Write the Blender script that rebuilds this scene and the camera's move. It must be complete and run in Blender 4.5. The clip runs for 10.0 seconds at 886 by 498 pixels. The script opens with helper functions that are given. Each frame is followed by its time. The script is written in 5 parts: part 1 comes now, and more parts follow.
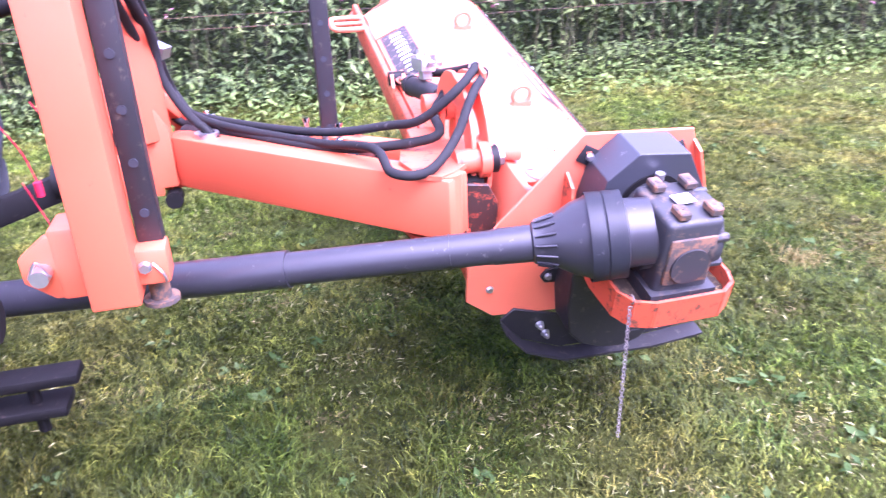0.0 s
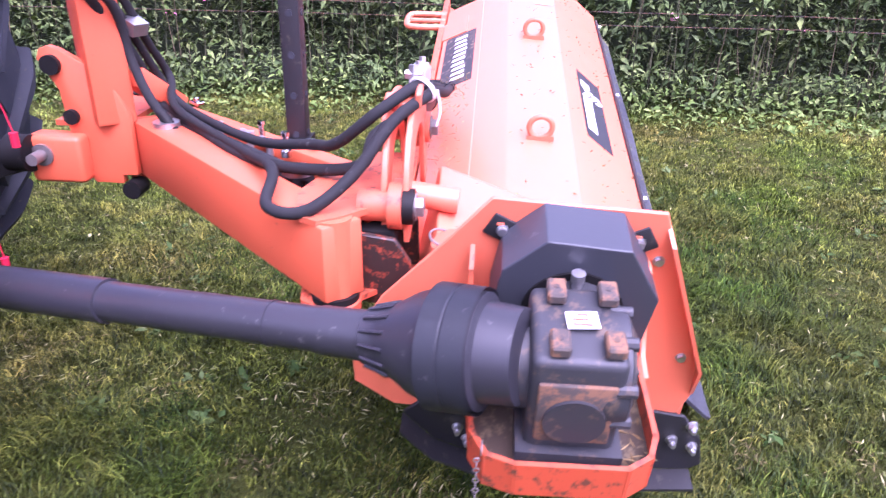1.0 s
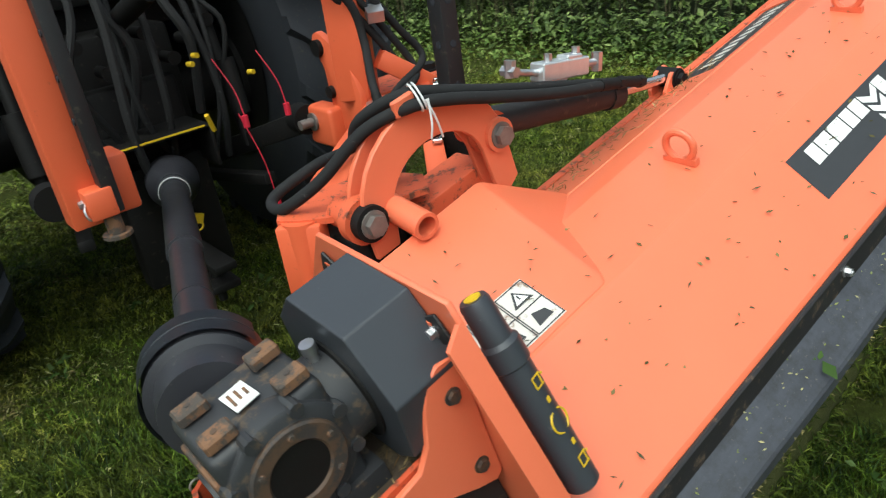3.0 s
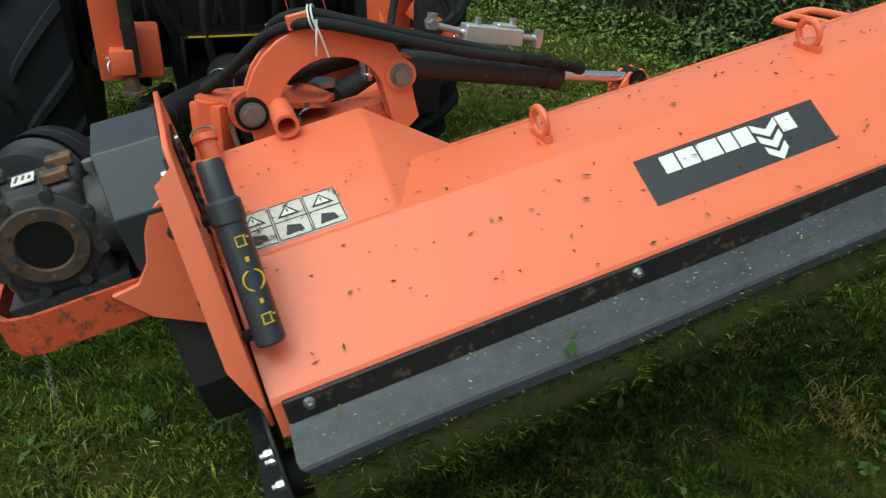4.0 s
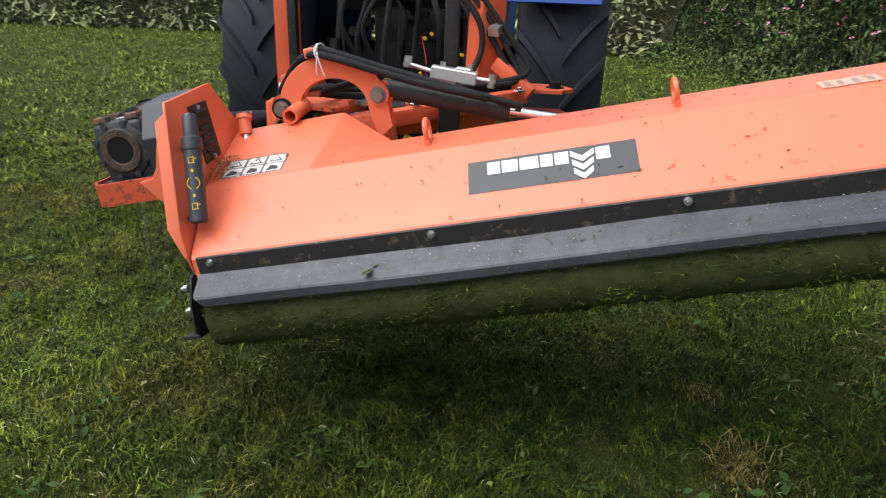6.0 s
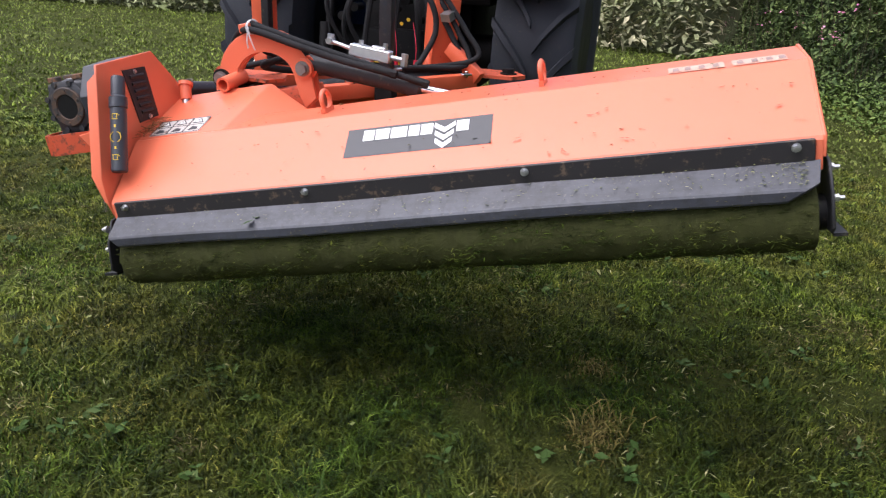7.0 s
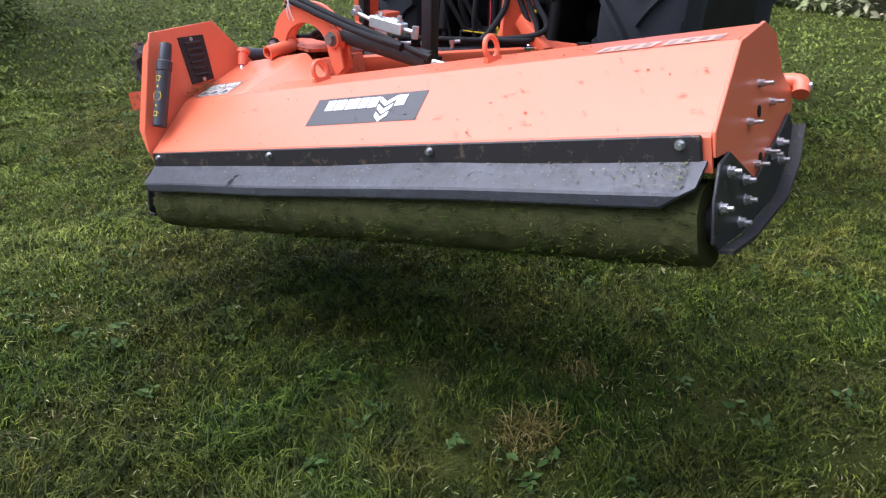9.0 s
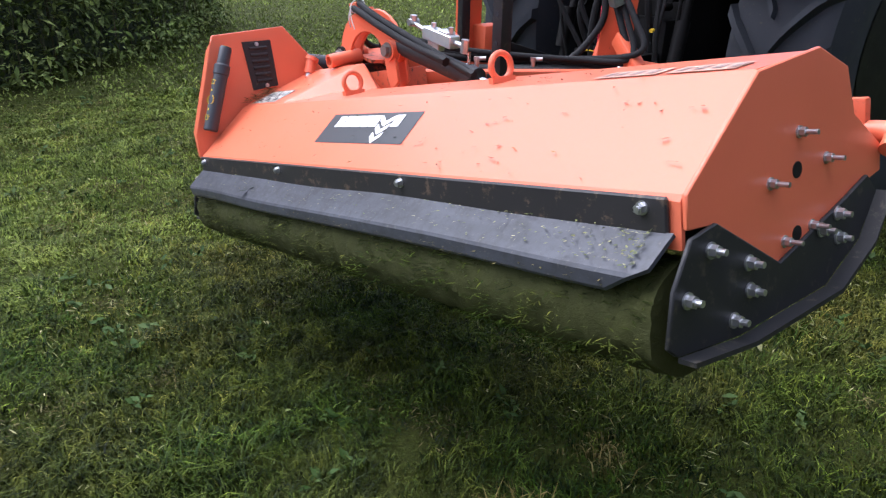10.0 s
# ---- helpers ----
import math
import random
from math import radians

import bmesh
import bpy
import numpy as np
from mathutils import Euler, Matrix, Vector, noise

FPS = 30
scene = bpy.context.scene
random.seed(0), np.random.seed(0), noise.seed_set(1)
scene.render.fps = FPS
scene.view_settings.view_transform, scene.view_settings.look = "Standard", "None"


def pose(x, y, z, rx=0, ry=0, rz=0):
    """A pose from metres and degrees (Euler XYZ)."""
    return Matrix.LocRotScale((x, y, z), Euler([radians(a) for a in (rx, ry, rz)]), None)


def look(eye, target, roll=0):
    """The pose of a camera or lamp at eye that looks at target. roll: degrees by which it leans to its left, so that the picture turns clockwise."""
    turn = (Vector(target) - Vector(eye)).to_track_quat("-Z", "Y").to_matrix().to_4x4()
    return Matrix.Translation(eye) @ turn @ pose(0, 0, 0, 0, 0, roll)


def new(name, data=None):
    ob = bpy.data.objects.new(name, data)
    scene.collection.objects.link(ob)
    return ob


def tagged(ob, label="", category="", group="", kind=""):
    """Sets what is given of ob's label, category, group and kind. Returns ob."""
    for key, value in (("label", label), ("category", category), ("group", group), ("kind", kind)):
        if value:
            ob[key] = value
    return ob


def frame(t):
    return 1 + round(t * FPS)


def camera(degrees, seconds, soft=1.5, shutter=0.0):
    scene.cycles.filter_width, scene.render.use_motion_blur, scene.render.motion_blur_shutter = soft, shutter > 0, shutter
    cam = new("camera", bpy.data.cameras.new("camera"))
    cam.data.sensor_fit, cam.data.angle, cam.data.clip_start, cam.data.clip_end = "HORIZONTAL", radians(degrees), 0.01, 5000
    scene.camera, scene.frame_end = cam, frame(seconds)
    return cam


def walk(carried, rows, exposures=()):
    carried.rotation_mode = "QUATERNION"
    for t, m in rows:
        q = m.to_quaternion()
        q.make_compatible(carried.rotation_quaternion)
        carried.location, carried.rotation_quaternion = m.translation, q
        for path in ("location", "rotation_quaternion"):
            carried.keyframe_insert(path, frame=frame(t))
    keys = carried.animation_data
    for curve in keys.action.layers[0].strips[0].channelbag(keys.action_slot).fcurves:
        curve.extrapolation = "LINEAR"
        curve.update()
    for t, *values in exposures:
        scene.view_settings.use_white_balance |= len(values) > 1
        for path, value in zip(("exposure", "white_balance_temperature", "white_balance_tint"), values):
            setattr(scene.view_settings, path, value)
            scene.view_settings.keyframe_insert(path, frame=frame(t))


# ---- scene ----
cam = camera(63.5, 10.0, 1.2, 0.18)
PATH = [
    (0, (0.652, 0.238, 1.459), (0.345, 2.02, 0.605), -1.7),
    (0.5, (0.929, 0.498, 1.43), (0.131, 2.092, 0.524), -2.3),
    (1, (1.133, 0.844, 1.411), (0.306, 2.452, 0.557), 1.5),
    (1.2, (1.209, 0.954, 1.434), (0.302, 2.542, 0.626), 0.3),
    (1.5, (1.333, 1.117, 1.411), (0.162, 2.539, 0.631), -3.4),
    (2, (1.522, 1.309, 1.424), (-0.01, 2.255, 0.552), -5.1),
    (2.2, (1.546, 1.38, 1.41), (-0.028, 2.211, 0.497), -6.0),
    (3.3, (1.775, 1.986, 1.407), (0.005, 2.109, 0.483), -8.4),
    (3.5, (1.861, 2.106, 1.42), (0.114, 2.036, 0.448), -7.3),
    (4, (1.961, 2.403, 1.338), (0.177, 2.359, 0.435), 1.9),
    (4.5, (2.137, 2.758, 1.343), (0.358, 2.335, 0.534), 1.9),
    (5, (2.292, 3.075, 1.327), (0.567, 2.45, 0.53), -0.7),
    (5.2, (2.247, 3.199, 1.307), (0.519, 2.558, 0.532), 3.1),
    (6.3, (2.245, 3.882, 1.373), (0.738, 2.782, 0.653), -0.3),
    (6.5, (2.224, 4.011, 1.371), (0.756, 2.857, 0.655), -0.6),
    (7, (2.071, 4.282, 1.357), (0.616, 3.137, 0.601), 3.2),
    (7.5, (1.938, 4.546, 1.367), (0.627, 3.225, 0.635), -0.8),
    (8, (1.843, 4.796, 1.402), (0.695, 3.369, 0.599), -2.6),
    (8.2, (1.769, 4.851, 1.329), (0.655, 3.379, 0.561), -1.8),
    (8.5, (1.605, 4.852, 1.38), (0.509, 3.419, 0.517), 0.9),
    (9, (1.357, 4.865, 1.401), (0.461, 3.294, 0.547), 0.9),
    (9.2, (1.247, 4.875, 1.393), (0.446, 3.241, 0.564), 1.2),
    (9.5, (1.048, 4.889, 1.394), (0.515, 3.135, 0.592), 0.3),
    (10, (0.783, 4.78, 1.359), (0.343, 3.012, 0.535), 0.9),
]
walk(cam, [(t, look(eye, target, roll)) for t, eye, target, roll in PATH], [(0.0, 2.97, 5150, 60), (0.5, 2.47, 5100, 60), (1.0, 2.15, 5300, 58), (1.5, 1.72, 5400, 42), (2.0, 1.27, 5650, 17), (2.2, 1.1, 5850, 11), (3.5, 0.30, 6150, -8), (4.0, 0.12, 6100, -9), (5.0, 0.32, 6150, -3), (6.3, 0.74, 6150, 13), (7.5, 0.86, 5850, 20), (10.0, 1.06, 5600, 17)])

# ---- world and light: a bright overcast sky ----
world = bpy.data.worlds.new("world")
scene.world = world
world.use_nodes = True
wn = world.node_tree
sky = wn.nodes.new("ShaderNodeTexSky")
sky.sky_type = 'NISHITA'
sky.sun_disc = False
sky.sun_elevation, sky.sun_rotation = radians(60), radians(125)
sky.dust_density, sky.ozone_density = 4.0, 1.0
grey = wn.nodes.new("ShaderNodeHueSaturation")
grey.inputs["Saturation"].default_value = 0.35
wn.links.new(sky.outputs[0], grey.inputs["Color"])
wn.links.new(grey.outputs[0], wn.nodes["Background"].inputs["Color"])
wn.nodes["Background"].inputs["Strength"].default_value = 0.15
sun = new("sun", bpy.data.lights.new("sun", 'SUN'))
sun.data.energy, sun.data.angle, sun.data.color = 1.5, radians(80), (1.0, 0.96, 0.9)
sun.matrix_world = look((2.6, 0.2, 6.0), (0, 2, 0))

# ---- materials ----


class Nodes:
    """A short hand for node trees."""

    def __init__(self, name, rough=0.5, metal=0.0, spec=0.5):
        self.mat = bpy.data.materials.new(name)
        self.mat.use_nodes = True
        self.tree = self.mat.node_tree
        self.bsdf = self.tree.nodes["Principled BSDF"]
        self.bsdf.inputs["Roughness"].default_value = rough
        self.bsdf.inputs["Metallic"].default_value = metal
        self.bsdf.inputs["Specular IOR Level"].default_value = spec
        self.coord = self.tree.nodes.new("ShaderNodeTexCoord").outputs["Object"]

    def link(self, a, b):
        self.tree.links.new(a, b)

    def noise(self, scale, detail=4.0, rough=0.6, stretch=None):
        n = self.tree.nodes.new("ShaderNodeTexNoise")
        n.inputs["Scale"].default_value, n.inputs["Detail"].default_value, n.inputs["Roughness"].default_value = scale, detail, rough
        src = self.coord
        if stretch:
            m = self.tree.nodes.new("ShaderNodeMapping")
            m.inputs["Scale"].default_value = stretch
            self.link(src, m.inputs["Vector"])
            src = m.outputs[0]
        self.link(src, n.inputs["Vector"])
        return n.outputs["Fac"]

    def ramp(self, fac, stops):
        r = self.tree.nodes.new("ShaderNodeValToRGB")
        els = r.color_ramp.elements
        while len(els) < len(stops):
            els.new(0.5)
        for el, (pos, col) in zip(els, stops):
            el.position, el.color = pos, (*col, 1) if len(col) == 3 else col
        self.link(fac, r.inputs["Fac"])
        return r.outputs["Color"]

    def mix(self, fac, a, b):
        m = self.tree.nodes.new("ShaderNodeMix")
        m.data_type = 'RGBA'
        for sock, v in ((m.inputs["Factor"], fac), (m.inputs[6], a), (m.inputs[7], b)):
            if isinstance(v, tuple):
                sock.default_value = (*v, 1)
            elif isinstance(v, float):
                sock.default_value = v
            else:
                self.link(v, sock)
        return m.outputs[2]

    def base(self, col):
        if isinstance(col, tuple):
            self.bsdf.inputs["Base Color"].default_value = (*col, 1)
        else:
            self.link(col, self.bsdf.inputs["Base Color"])
        return self

    def rough(self, fac, lo, hi):
        m = self.tree.nodes.new("ShaderNodeMapRange")
        m.inputs["To Min"].default_value, m.inputs["To Max"].default_value = lo, hi
        self.link(fac, m.inputs["Value"])
        self.link(m.outputs[0], self.bsdf.inputs["Roughness"])
        return self

    def bump(self, fac, strength, dist):
        b = self.tree.nodes.new("ShaderNodeBump")
        b.inputs["Strength"].default_value, b.inputs["Distance"].default_value = strength, dist
        self.link(fac, b.inputs["Height"])
        self.link(b.outputs[0], self.bsdf.inputs["Normal"])
        return self

    def rand(self):
        return self.tree.nodes.new("ShaderNodeObjectInfo").outputs["Random"]

    def island(self):
        return self.tree.nodes.new("ShaderNodeNewGeometry").outputs["Random Per Island"]


def paint(name, col, worn, amount=0.62, rough=(0.34, 0.55), fine=140.0, spec=0.5):
    """Painted steel: faint mottling, grime in patches, fine orange-peel relief."""
    n = Nodes(name, 0.5, 0.0, spec)
    broad, small = n.noise(6.0, 6.0), n.noise(38.0, 5.0, 0.7)
    dark = tuple(c * 0.86 for c in col)
    body = n.mix(broad, dark, col)
    spots = n.ramp(small, [(0.0, (0, 0, 0)), (amount, (0, 0, 0)), (min(1.0, amount + 0.1), (1, 1, 1))])
    n.base(n.mix(spots, body, worn)).rough(broad, *rough)
    n.bump(n.noise(fine, 2.0), 0.06, 0.002)
    return n.mat


ORANGE = paint("orange_paint", (0.80, 0.180, 0.088), (0.52, 0.12, 0.05), 0.76, (0.27, 0.42))
ORANGE_DIRTY = paint("dirty_orange_paint", (0.66, 0.115, 0.045), (0.13, 0.045, 0.025), 0.54, (0.45, 0.7))
ORANGE_MUD = paint("muddy_orange_paint", (0.56, 0.080, 0.026), (0.13, 0.042, 0.022), 0.53, (0.5, 0.75))
ORANGE_ARM = paint("worn_orange_paint", (0.72, 0.125, 0.048), (0.36, 0.075, 0.035), 0.66, (0.38, 0.58))
GREASY = paint("greasy_orange_steel", (0.035, 0.024, 0.020), (0.34, 0.07, 0.03), 0.53, (0.35, 0.7), 60.0)
BLACK_PAINT = paint("black_paint", (0.014, 0.014, 0.016), (0.055, 0.048, 0.036), 0.58, (0.42, 0.66))
GREY_COVER = paint("dark_grey_plastic", (0.040, 0.044, 0.053), (0.17, 0.17, 0.17), 0.66, (0.30, 0.48))
SHAFT_PLASTIC = paint("black_shaft_plastic", (0.028, 0.028, 0.034), (0.13, 0.125, 0.12), 0.63, (0.26, 0.46))
CAST_IRON = paint("dark_cast_iron", (0.031, 0.032, 0.036), (0.095, 0.068, 0.046), 0.55, (0.4, 0.65), 90.0)
RUST = paint("rusty_iron", (0.19, 0.095, 0.048), (0.060, 0.048, 0.040), 0.44, (0.7, 0.9), 90.0)
DARK_STEEL = paint("oily_dark_steel", (0.0085, 0.008, 0.008), (0.040, 0.032, 0.026), 0.61, (0.45, 0.75), 60.0, 0.22)
BLUE = paint("blue_paint", (0.004, 0.052, 0.30), (0.04, 0.06, 0.1), 0.72, (0.42, 0.6))
DARK_RUST = paint("dark_rusty_iron", (0.085, 0.050, 0.030), (0.035, 0.030, 0.028), 0.46, (0.55, 0.8), 90.0)


def plain(name, col, rough, metal=0.0, scale=60.0, vary=0.75):
    n = Nodes(name, rough, metal)
    f = n.noise(scale, 4.0)
    n.base(n.mix(f, tuple(c * vary for c in col), col)).bump(f, 0.1, 0.001)
    return n.mat


ZINC = plain("zinc_plated_steel", (0.62, 0.62, 0.64), 0.32, 0.9)
CHROME = plain("chromed_rod", (0.75, 0.75, 0.77), 0.12, 1.0)
ALLOY = plain("machined_aluminium", (0.72, 0.74, 0.76), 0.35, 0.75)
RUBBER = paint("tyre_rubber", (0.027, 0.030, 0.037), (0.050, 0.046, 0.038), 0.60, (0.6, 0.85), 50.0, 0.3)
HOSE = paint("woven_hose_sleeve", (0.017, 0.017, 0.018), (0.06, 0.06, 0.06), 0.62, (0.7, 0.9), 500.0, 0.25)
STRIP = paint("black_rubber_strip", (0.017, 0.015, 0.016), (0.11, 0.075, 0.05), 0.57, (0.45, 0.65))
WHITE = plain("white_print", (0.78, 0.78, 0.76), 0.5, 0.0, 30.0, 0.92)
DULL_STEEL = plain("dull_stained_steel", (0.30, 0.27, 0.25), 0.5, 0.6, 40.0, 0.4)
SOILED = paint("soiled_white_film", (0.66, 0.63, 0.58), (0.26, 0.17, 0.12), 0.56, (0.45, 0.6))
FADED = paint("faded_label_film", (0.70, 0.40, 0.30), (0.45, 0.16, 0.10), 0.55, (0.4, 0.6))
PRINT = plain("faded_grey_print", (0.36, 0.25, 0.21), 0.6)
DIRTY_FILM = paint("dirty_dark_film", (0.028, 0.026, 0.027), (0.26, 0.17, 0.12), 0.55, (0.5, 0.7))
DECAL = plain("dark_decal_film", (0.035, 0.036, 0.040), 0.42, 0.0, 40.0, 0.8)
YELLOW = plain("yellow_plastic", (0.75, 0.50, 0.02), 0.45)
RED = plain("red_plastic", (0.60, 0.02, 0.05), 0.45)
TIE = plain("white_cable_tie", (0.75, 0.75, 0.75), 0.4)
SOIL = paint("crusted_soil", (0.05, 0.035, 0.022), (0.12, 0.09, 0.05), 0.5, (0.85, 0.95), 70.0)

n = Nodes("grey_rubber_flap", 0.5)
f1, f2, f3 = n.noise(2.2, 6.0, 0.7, (1.0, 5.0, 5.0)), n.noise(26.0, 6.0, 0.75), n.noise(120.0, 3.0)
grey = n.mix(n.ramp(f1, [(0.32, (0, 0, 0)), (0.68, (1, 1, 1))]), (0.032, 0.034, 0.042), (0.066, 0.070, 0.086))
grey = n.mix(n.ramp(f2, [(0.46, (0, 0, 0)), (0.66, (0.6, 0.6, 0.6))]), grey, (0.022, 0.021, 0.020))
n.base(n.mix(n.ramp(f3, [(0.64, (0, 0, 0)), (0.74, (1, 1, 1))]), grey, (0.12, 0.115, 0.10))).rough(f2, 0.32, 0.62).bump(f2, 0.25, 0.002)
FLAP = n.mat

n = Nodes("grassy_roller", 0.8, 0.0, 0.2)
f1, f2 = n.noise(14.0, 7.0, 0.75, (1.6, 0.7, 0.7)), n.noise(70.0, 5.0, 0.75)
green = n.mix(f1, (0.016, 0.019, 0.006), (0.075, 0.080, 0.022))
n.base(n.mix(n.ramp(f2, [(0.0, (0, 0, 0)), (0.62, (0, 0, 0)), (0.74, (1, 1, 1))]), green, (0.10, 0.11, 0.045))).bump(f2, 0.8, 0.006)
ROLLER = n.mat

n = Nodes("lawn_soil", 0.9, 0.0, 0.1)
f1, f2, f3 = n.noise(0.55, 5.0), n.noise(4.0, 6.0, 0.7), n.noise(45.0, 5.0, 0.75)
low = n.mix(f1, (0.036, 0.050, 0.008), (0.072, 0.092, 0.015))
mid = n.mix(n.ramp(f2, [(0.35, (0, 0, 0)), (0.7, (1, 1, 1))]), low, (0.090, 0.100, 0.020))
n.base(n.mix(n.ramp(f3, [(0.3, (0, 0, 0)), (0.75, (1, 1, 1))]), mid, (0.030, 0.036, 0.008))).bump(f3, 1.0, 0.03)
LAWN = n.mat


def foliage(name, a, b, c, rough=0.55, patch=None, flecks=((0.26, 0.30, 0.30), (1.85, 1.80, 1.5))):
    n = Nodes(name, rough, 0.0, 0.12)
    col = n.ramp(n.island(), [(0.0, a), (0.55, b), (1.0, c)])
    if patch:
        big = n.ramp(n.noise(patch[0], 4.0), [(0.38, (0, 0, 0)), (0.66, (1, 1, 1))])
        col = n.mix(big, col, n.ramp(n.island(), [(0.0, patch[1]), (1.0, patch[2])]))
        fleck = n.ramp(n.noise(patch[0] * 8.0, 5.0, 0.72), [(0.36, flecks[0]), (0.50, (0.90, 0.92, 0.90)), (0.64, flecks[1])])
        times = n.tree.nodes.new("ShaderNodeMix")
        times.data_type, times.blend_type = 'RGBA', 'MULTIPLY'
        times.inputs["Factor"].default_value = 1.0
        n.link(col, times.inputs[6])
        n.link(fleck, times.inputs[7])
        col = times.outputs[2]
    n.base(col)
    n.bsdf.inputs["Subsurface Weight"].default_value = 0.0
    return n.mat


STRAW = foliage("dry_straw", (0.10, 0.055, 0.022), (0.21, 0.14, 0.060), (0.38, 0.29, 0.14), 0.8)
GRASS = foliage("grass_blades", (0.009, 0.022, 0.001), (0.055, 0.098, 0.006), (0.205, 0.270, 0.038), 0.55, (1.3, (0.030, 0.036, 0.003), (0.235, 0.205, 0.050)))
DARK_GRASS = foliage("dark_grass_blades", (0.004, 0.012, 0.001), (0.023, 0.056, 0.0035), (0.092, 0.150, 0.016), 0.55, (1.6, (0.010, 0.020, 0.002), (0.105, 0.100, 0.020)))
# Pale grass for the far lawn, distance haze put into its softer colour.
FAR_GRASS = foliage("hazed_grass_blades", (0.090, 0.134, 0.015), (0.160, 0.225, 0.030), (0.28, 0.34, 0.070), 0.55, (0.5, (0.105, 0.140, 0.022), (0.215, 0.250, 0.066)), ((0.50, 0.53, 0.50), (1.7, 1.66, 1.5)))
DRY = foliage("dry_tuft_blades", (0.10, 0.085, 0.02), (0.19, 0.15, 0.045), (0.28, 0.23, 0.09), 0.6)
CLIPPINGS = foliage("pale_clippings", (0.10, 0.13, 0.035), (0.20, 0.215, 0.080), (0.40, 0.37, 0.19), 0.6)
MULCH = foliage("withered_mulch", (0.035, 0.030, 0.012), (0.10, 0.088, 0.034), (0.24, 0.20, 0.085), 0.7)
WEED = foliage("broad_weed_leaves", (0.026, 0.054, 0.011), (0.044, 0.080, 0.018), (0.085, 0.125, 0.040), 0.6)
HEDGE = foliage("hedge_leaves", (0.050, 0.084, 0.028), (0.086, 0.128, 0.044), (0.135, 0.180, 0.072), 0.8, (0.8, (0.050, 0.078, 0.022), (0.14, 0.170, 0.062)))
THICKET = foliage("thicket_leaves", (0.080, 0.118, 0.028), (0.15, 0.205, 0.055), (0.25, 0.30, 0.115), 0.8, (0.9, (0.070, 0.098, 0.022), (0.22, 0.25, 0.085)))
# Distant hedge leaves: haze put into pale, low-contrast colours.
HAZED_LEAF = foliage("hazed_field_leaves", (0.19, 0.22, 0.095), (0.28, 0.32, 0.15), (0.40, 0.40, 0.24), 0.85, (0.9, (0.14, 0.15, 0.07), (0.34, 0.30, 0.20)), ((0.66, 0.68, 0.66), (1.5, 1.48, 1.4)))
VERGE = foliage("verge_leaves", (0.060, 0.105, 0.022), (0.115, 0.175, 0.040), (0.20, 0.26, 0.075), 0.7)
# Backing sheet colours: shade between leaves, paler with haze for the far hedge.
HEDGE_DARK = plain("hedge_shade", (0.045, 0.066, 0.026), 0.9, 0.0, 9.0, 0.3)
FIELD_CORE = plain("hazed_hedge_shade", (0.13, 0.15, 0.065), 0.9, 0.0, 9.0, 0.3)
STEM = foliage("stems", (0.05, 0.06, 0.03), (0.08, 0.075, 0.04), (0.13, 0.10, 0.06))
PETAL = foliage("pink_petals", (0.45, 0.12, 0.22), (0.5, 0.18, 0.3), (0.6, 0.3, 0.4))

# ---- mesh helpers ----


def add_box(bm, c, s, turn=None):
    m = Matrix.Translation(c) @ (turn.to_4x4() if turn else Matrix()) @ Matrix.Diagonal((*s, 1))
    return bmesh.ops.create_cube(bm, size=1, matrix=m)["verts"]


def frame_along(a, b):
    d = (Vector(b) - Vector(a))
    return d.to_track_quat("Z", "Y").to_matrix(), d.length


def add_cyl(bm, a, b, r0, r1=None, seg=18, caps=True):
    turn, length = frame_along(a, b)
    m = Matrix.Translation((Vector(a) + Vector(b)) / 2) @ turn.to_4x4()
    bmesh.ops.create_cone(bm, cap_ends=caps, segments=seg, radius1=r0, radius2=r0 if r1 is None else r1, depth=length, matrix=m)


def add_prism(bm, pts, to0, to1):
    """A solid between two copies of a flat outline; to0 and to1 place an outline point."""
    a = [bm.verts.new(to0(*p)) for p in pts]
    b = [bm.verts.new(to1(*p)) for p in pts]
    bm.faces.new(a)
    bm.faces.new(list(reversed(b)))
    for i in range(len(pts)):
        j = (i + 1) % len(pts)
        bm.faces.new((a[j], a[i], b[i], b[j]))


def plate_x(bm, pts, x0, x1):
    add_prism(bm, pts, lambda y, z: (x0, y, z), lambda y, z: (x1, y, z))


def plate_y(bm, pts, y0, y1):
    add_prism(bm, pts, lambda x, z: (x, y0, z), lambda x, z: (x, y1, z))


def plate_z(bm, pts, z0, z1):
    add_prism(bm, pts, lambda x, y: (x, y, z0), lambda x, y: (x, y, z1))


def smooth_path(pts, steps=6):
    p = [Vector(q) for q in pts]
    p = [2 * p[0] - p[1], *p, 2 * p[-1] - p[-2]]
    out = []
    for i in range(1, len(p) - 2):
        for k in range(steps):
            t = k / steps
            out.append(0.5 * ((2 * p[i]) + (p[i + 1] - p[i - 1]) * t + (2 * p[i - 1] - 5 * p[i] + 4 * p[i + 1] - p[i + 2]) * t * t + (3 * p[i] - p[i - 1] - 3 * p[i + 1] + p[i + 2]) * t ** 3))
    return out + [p[-2]]


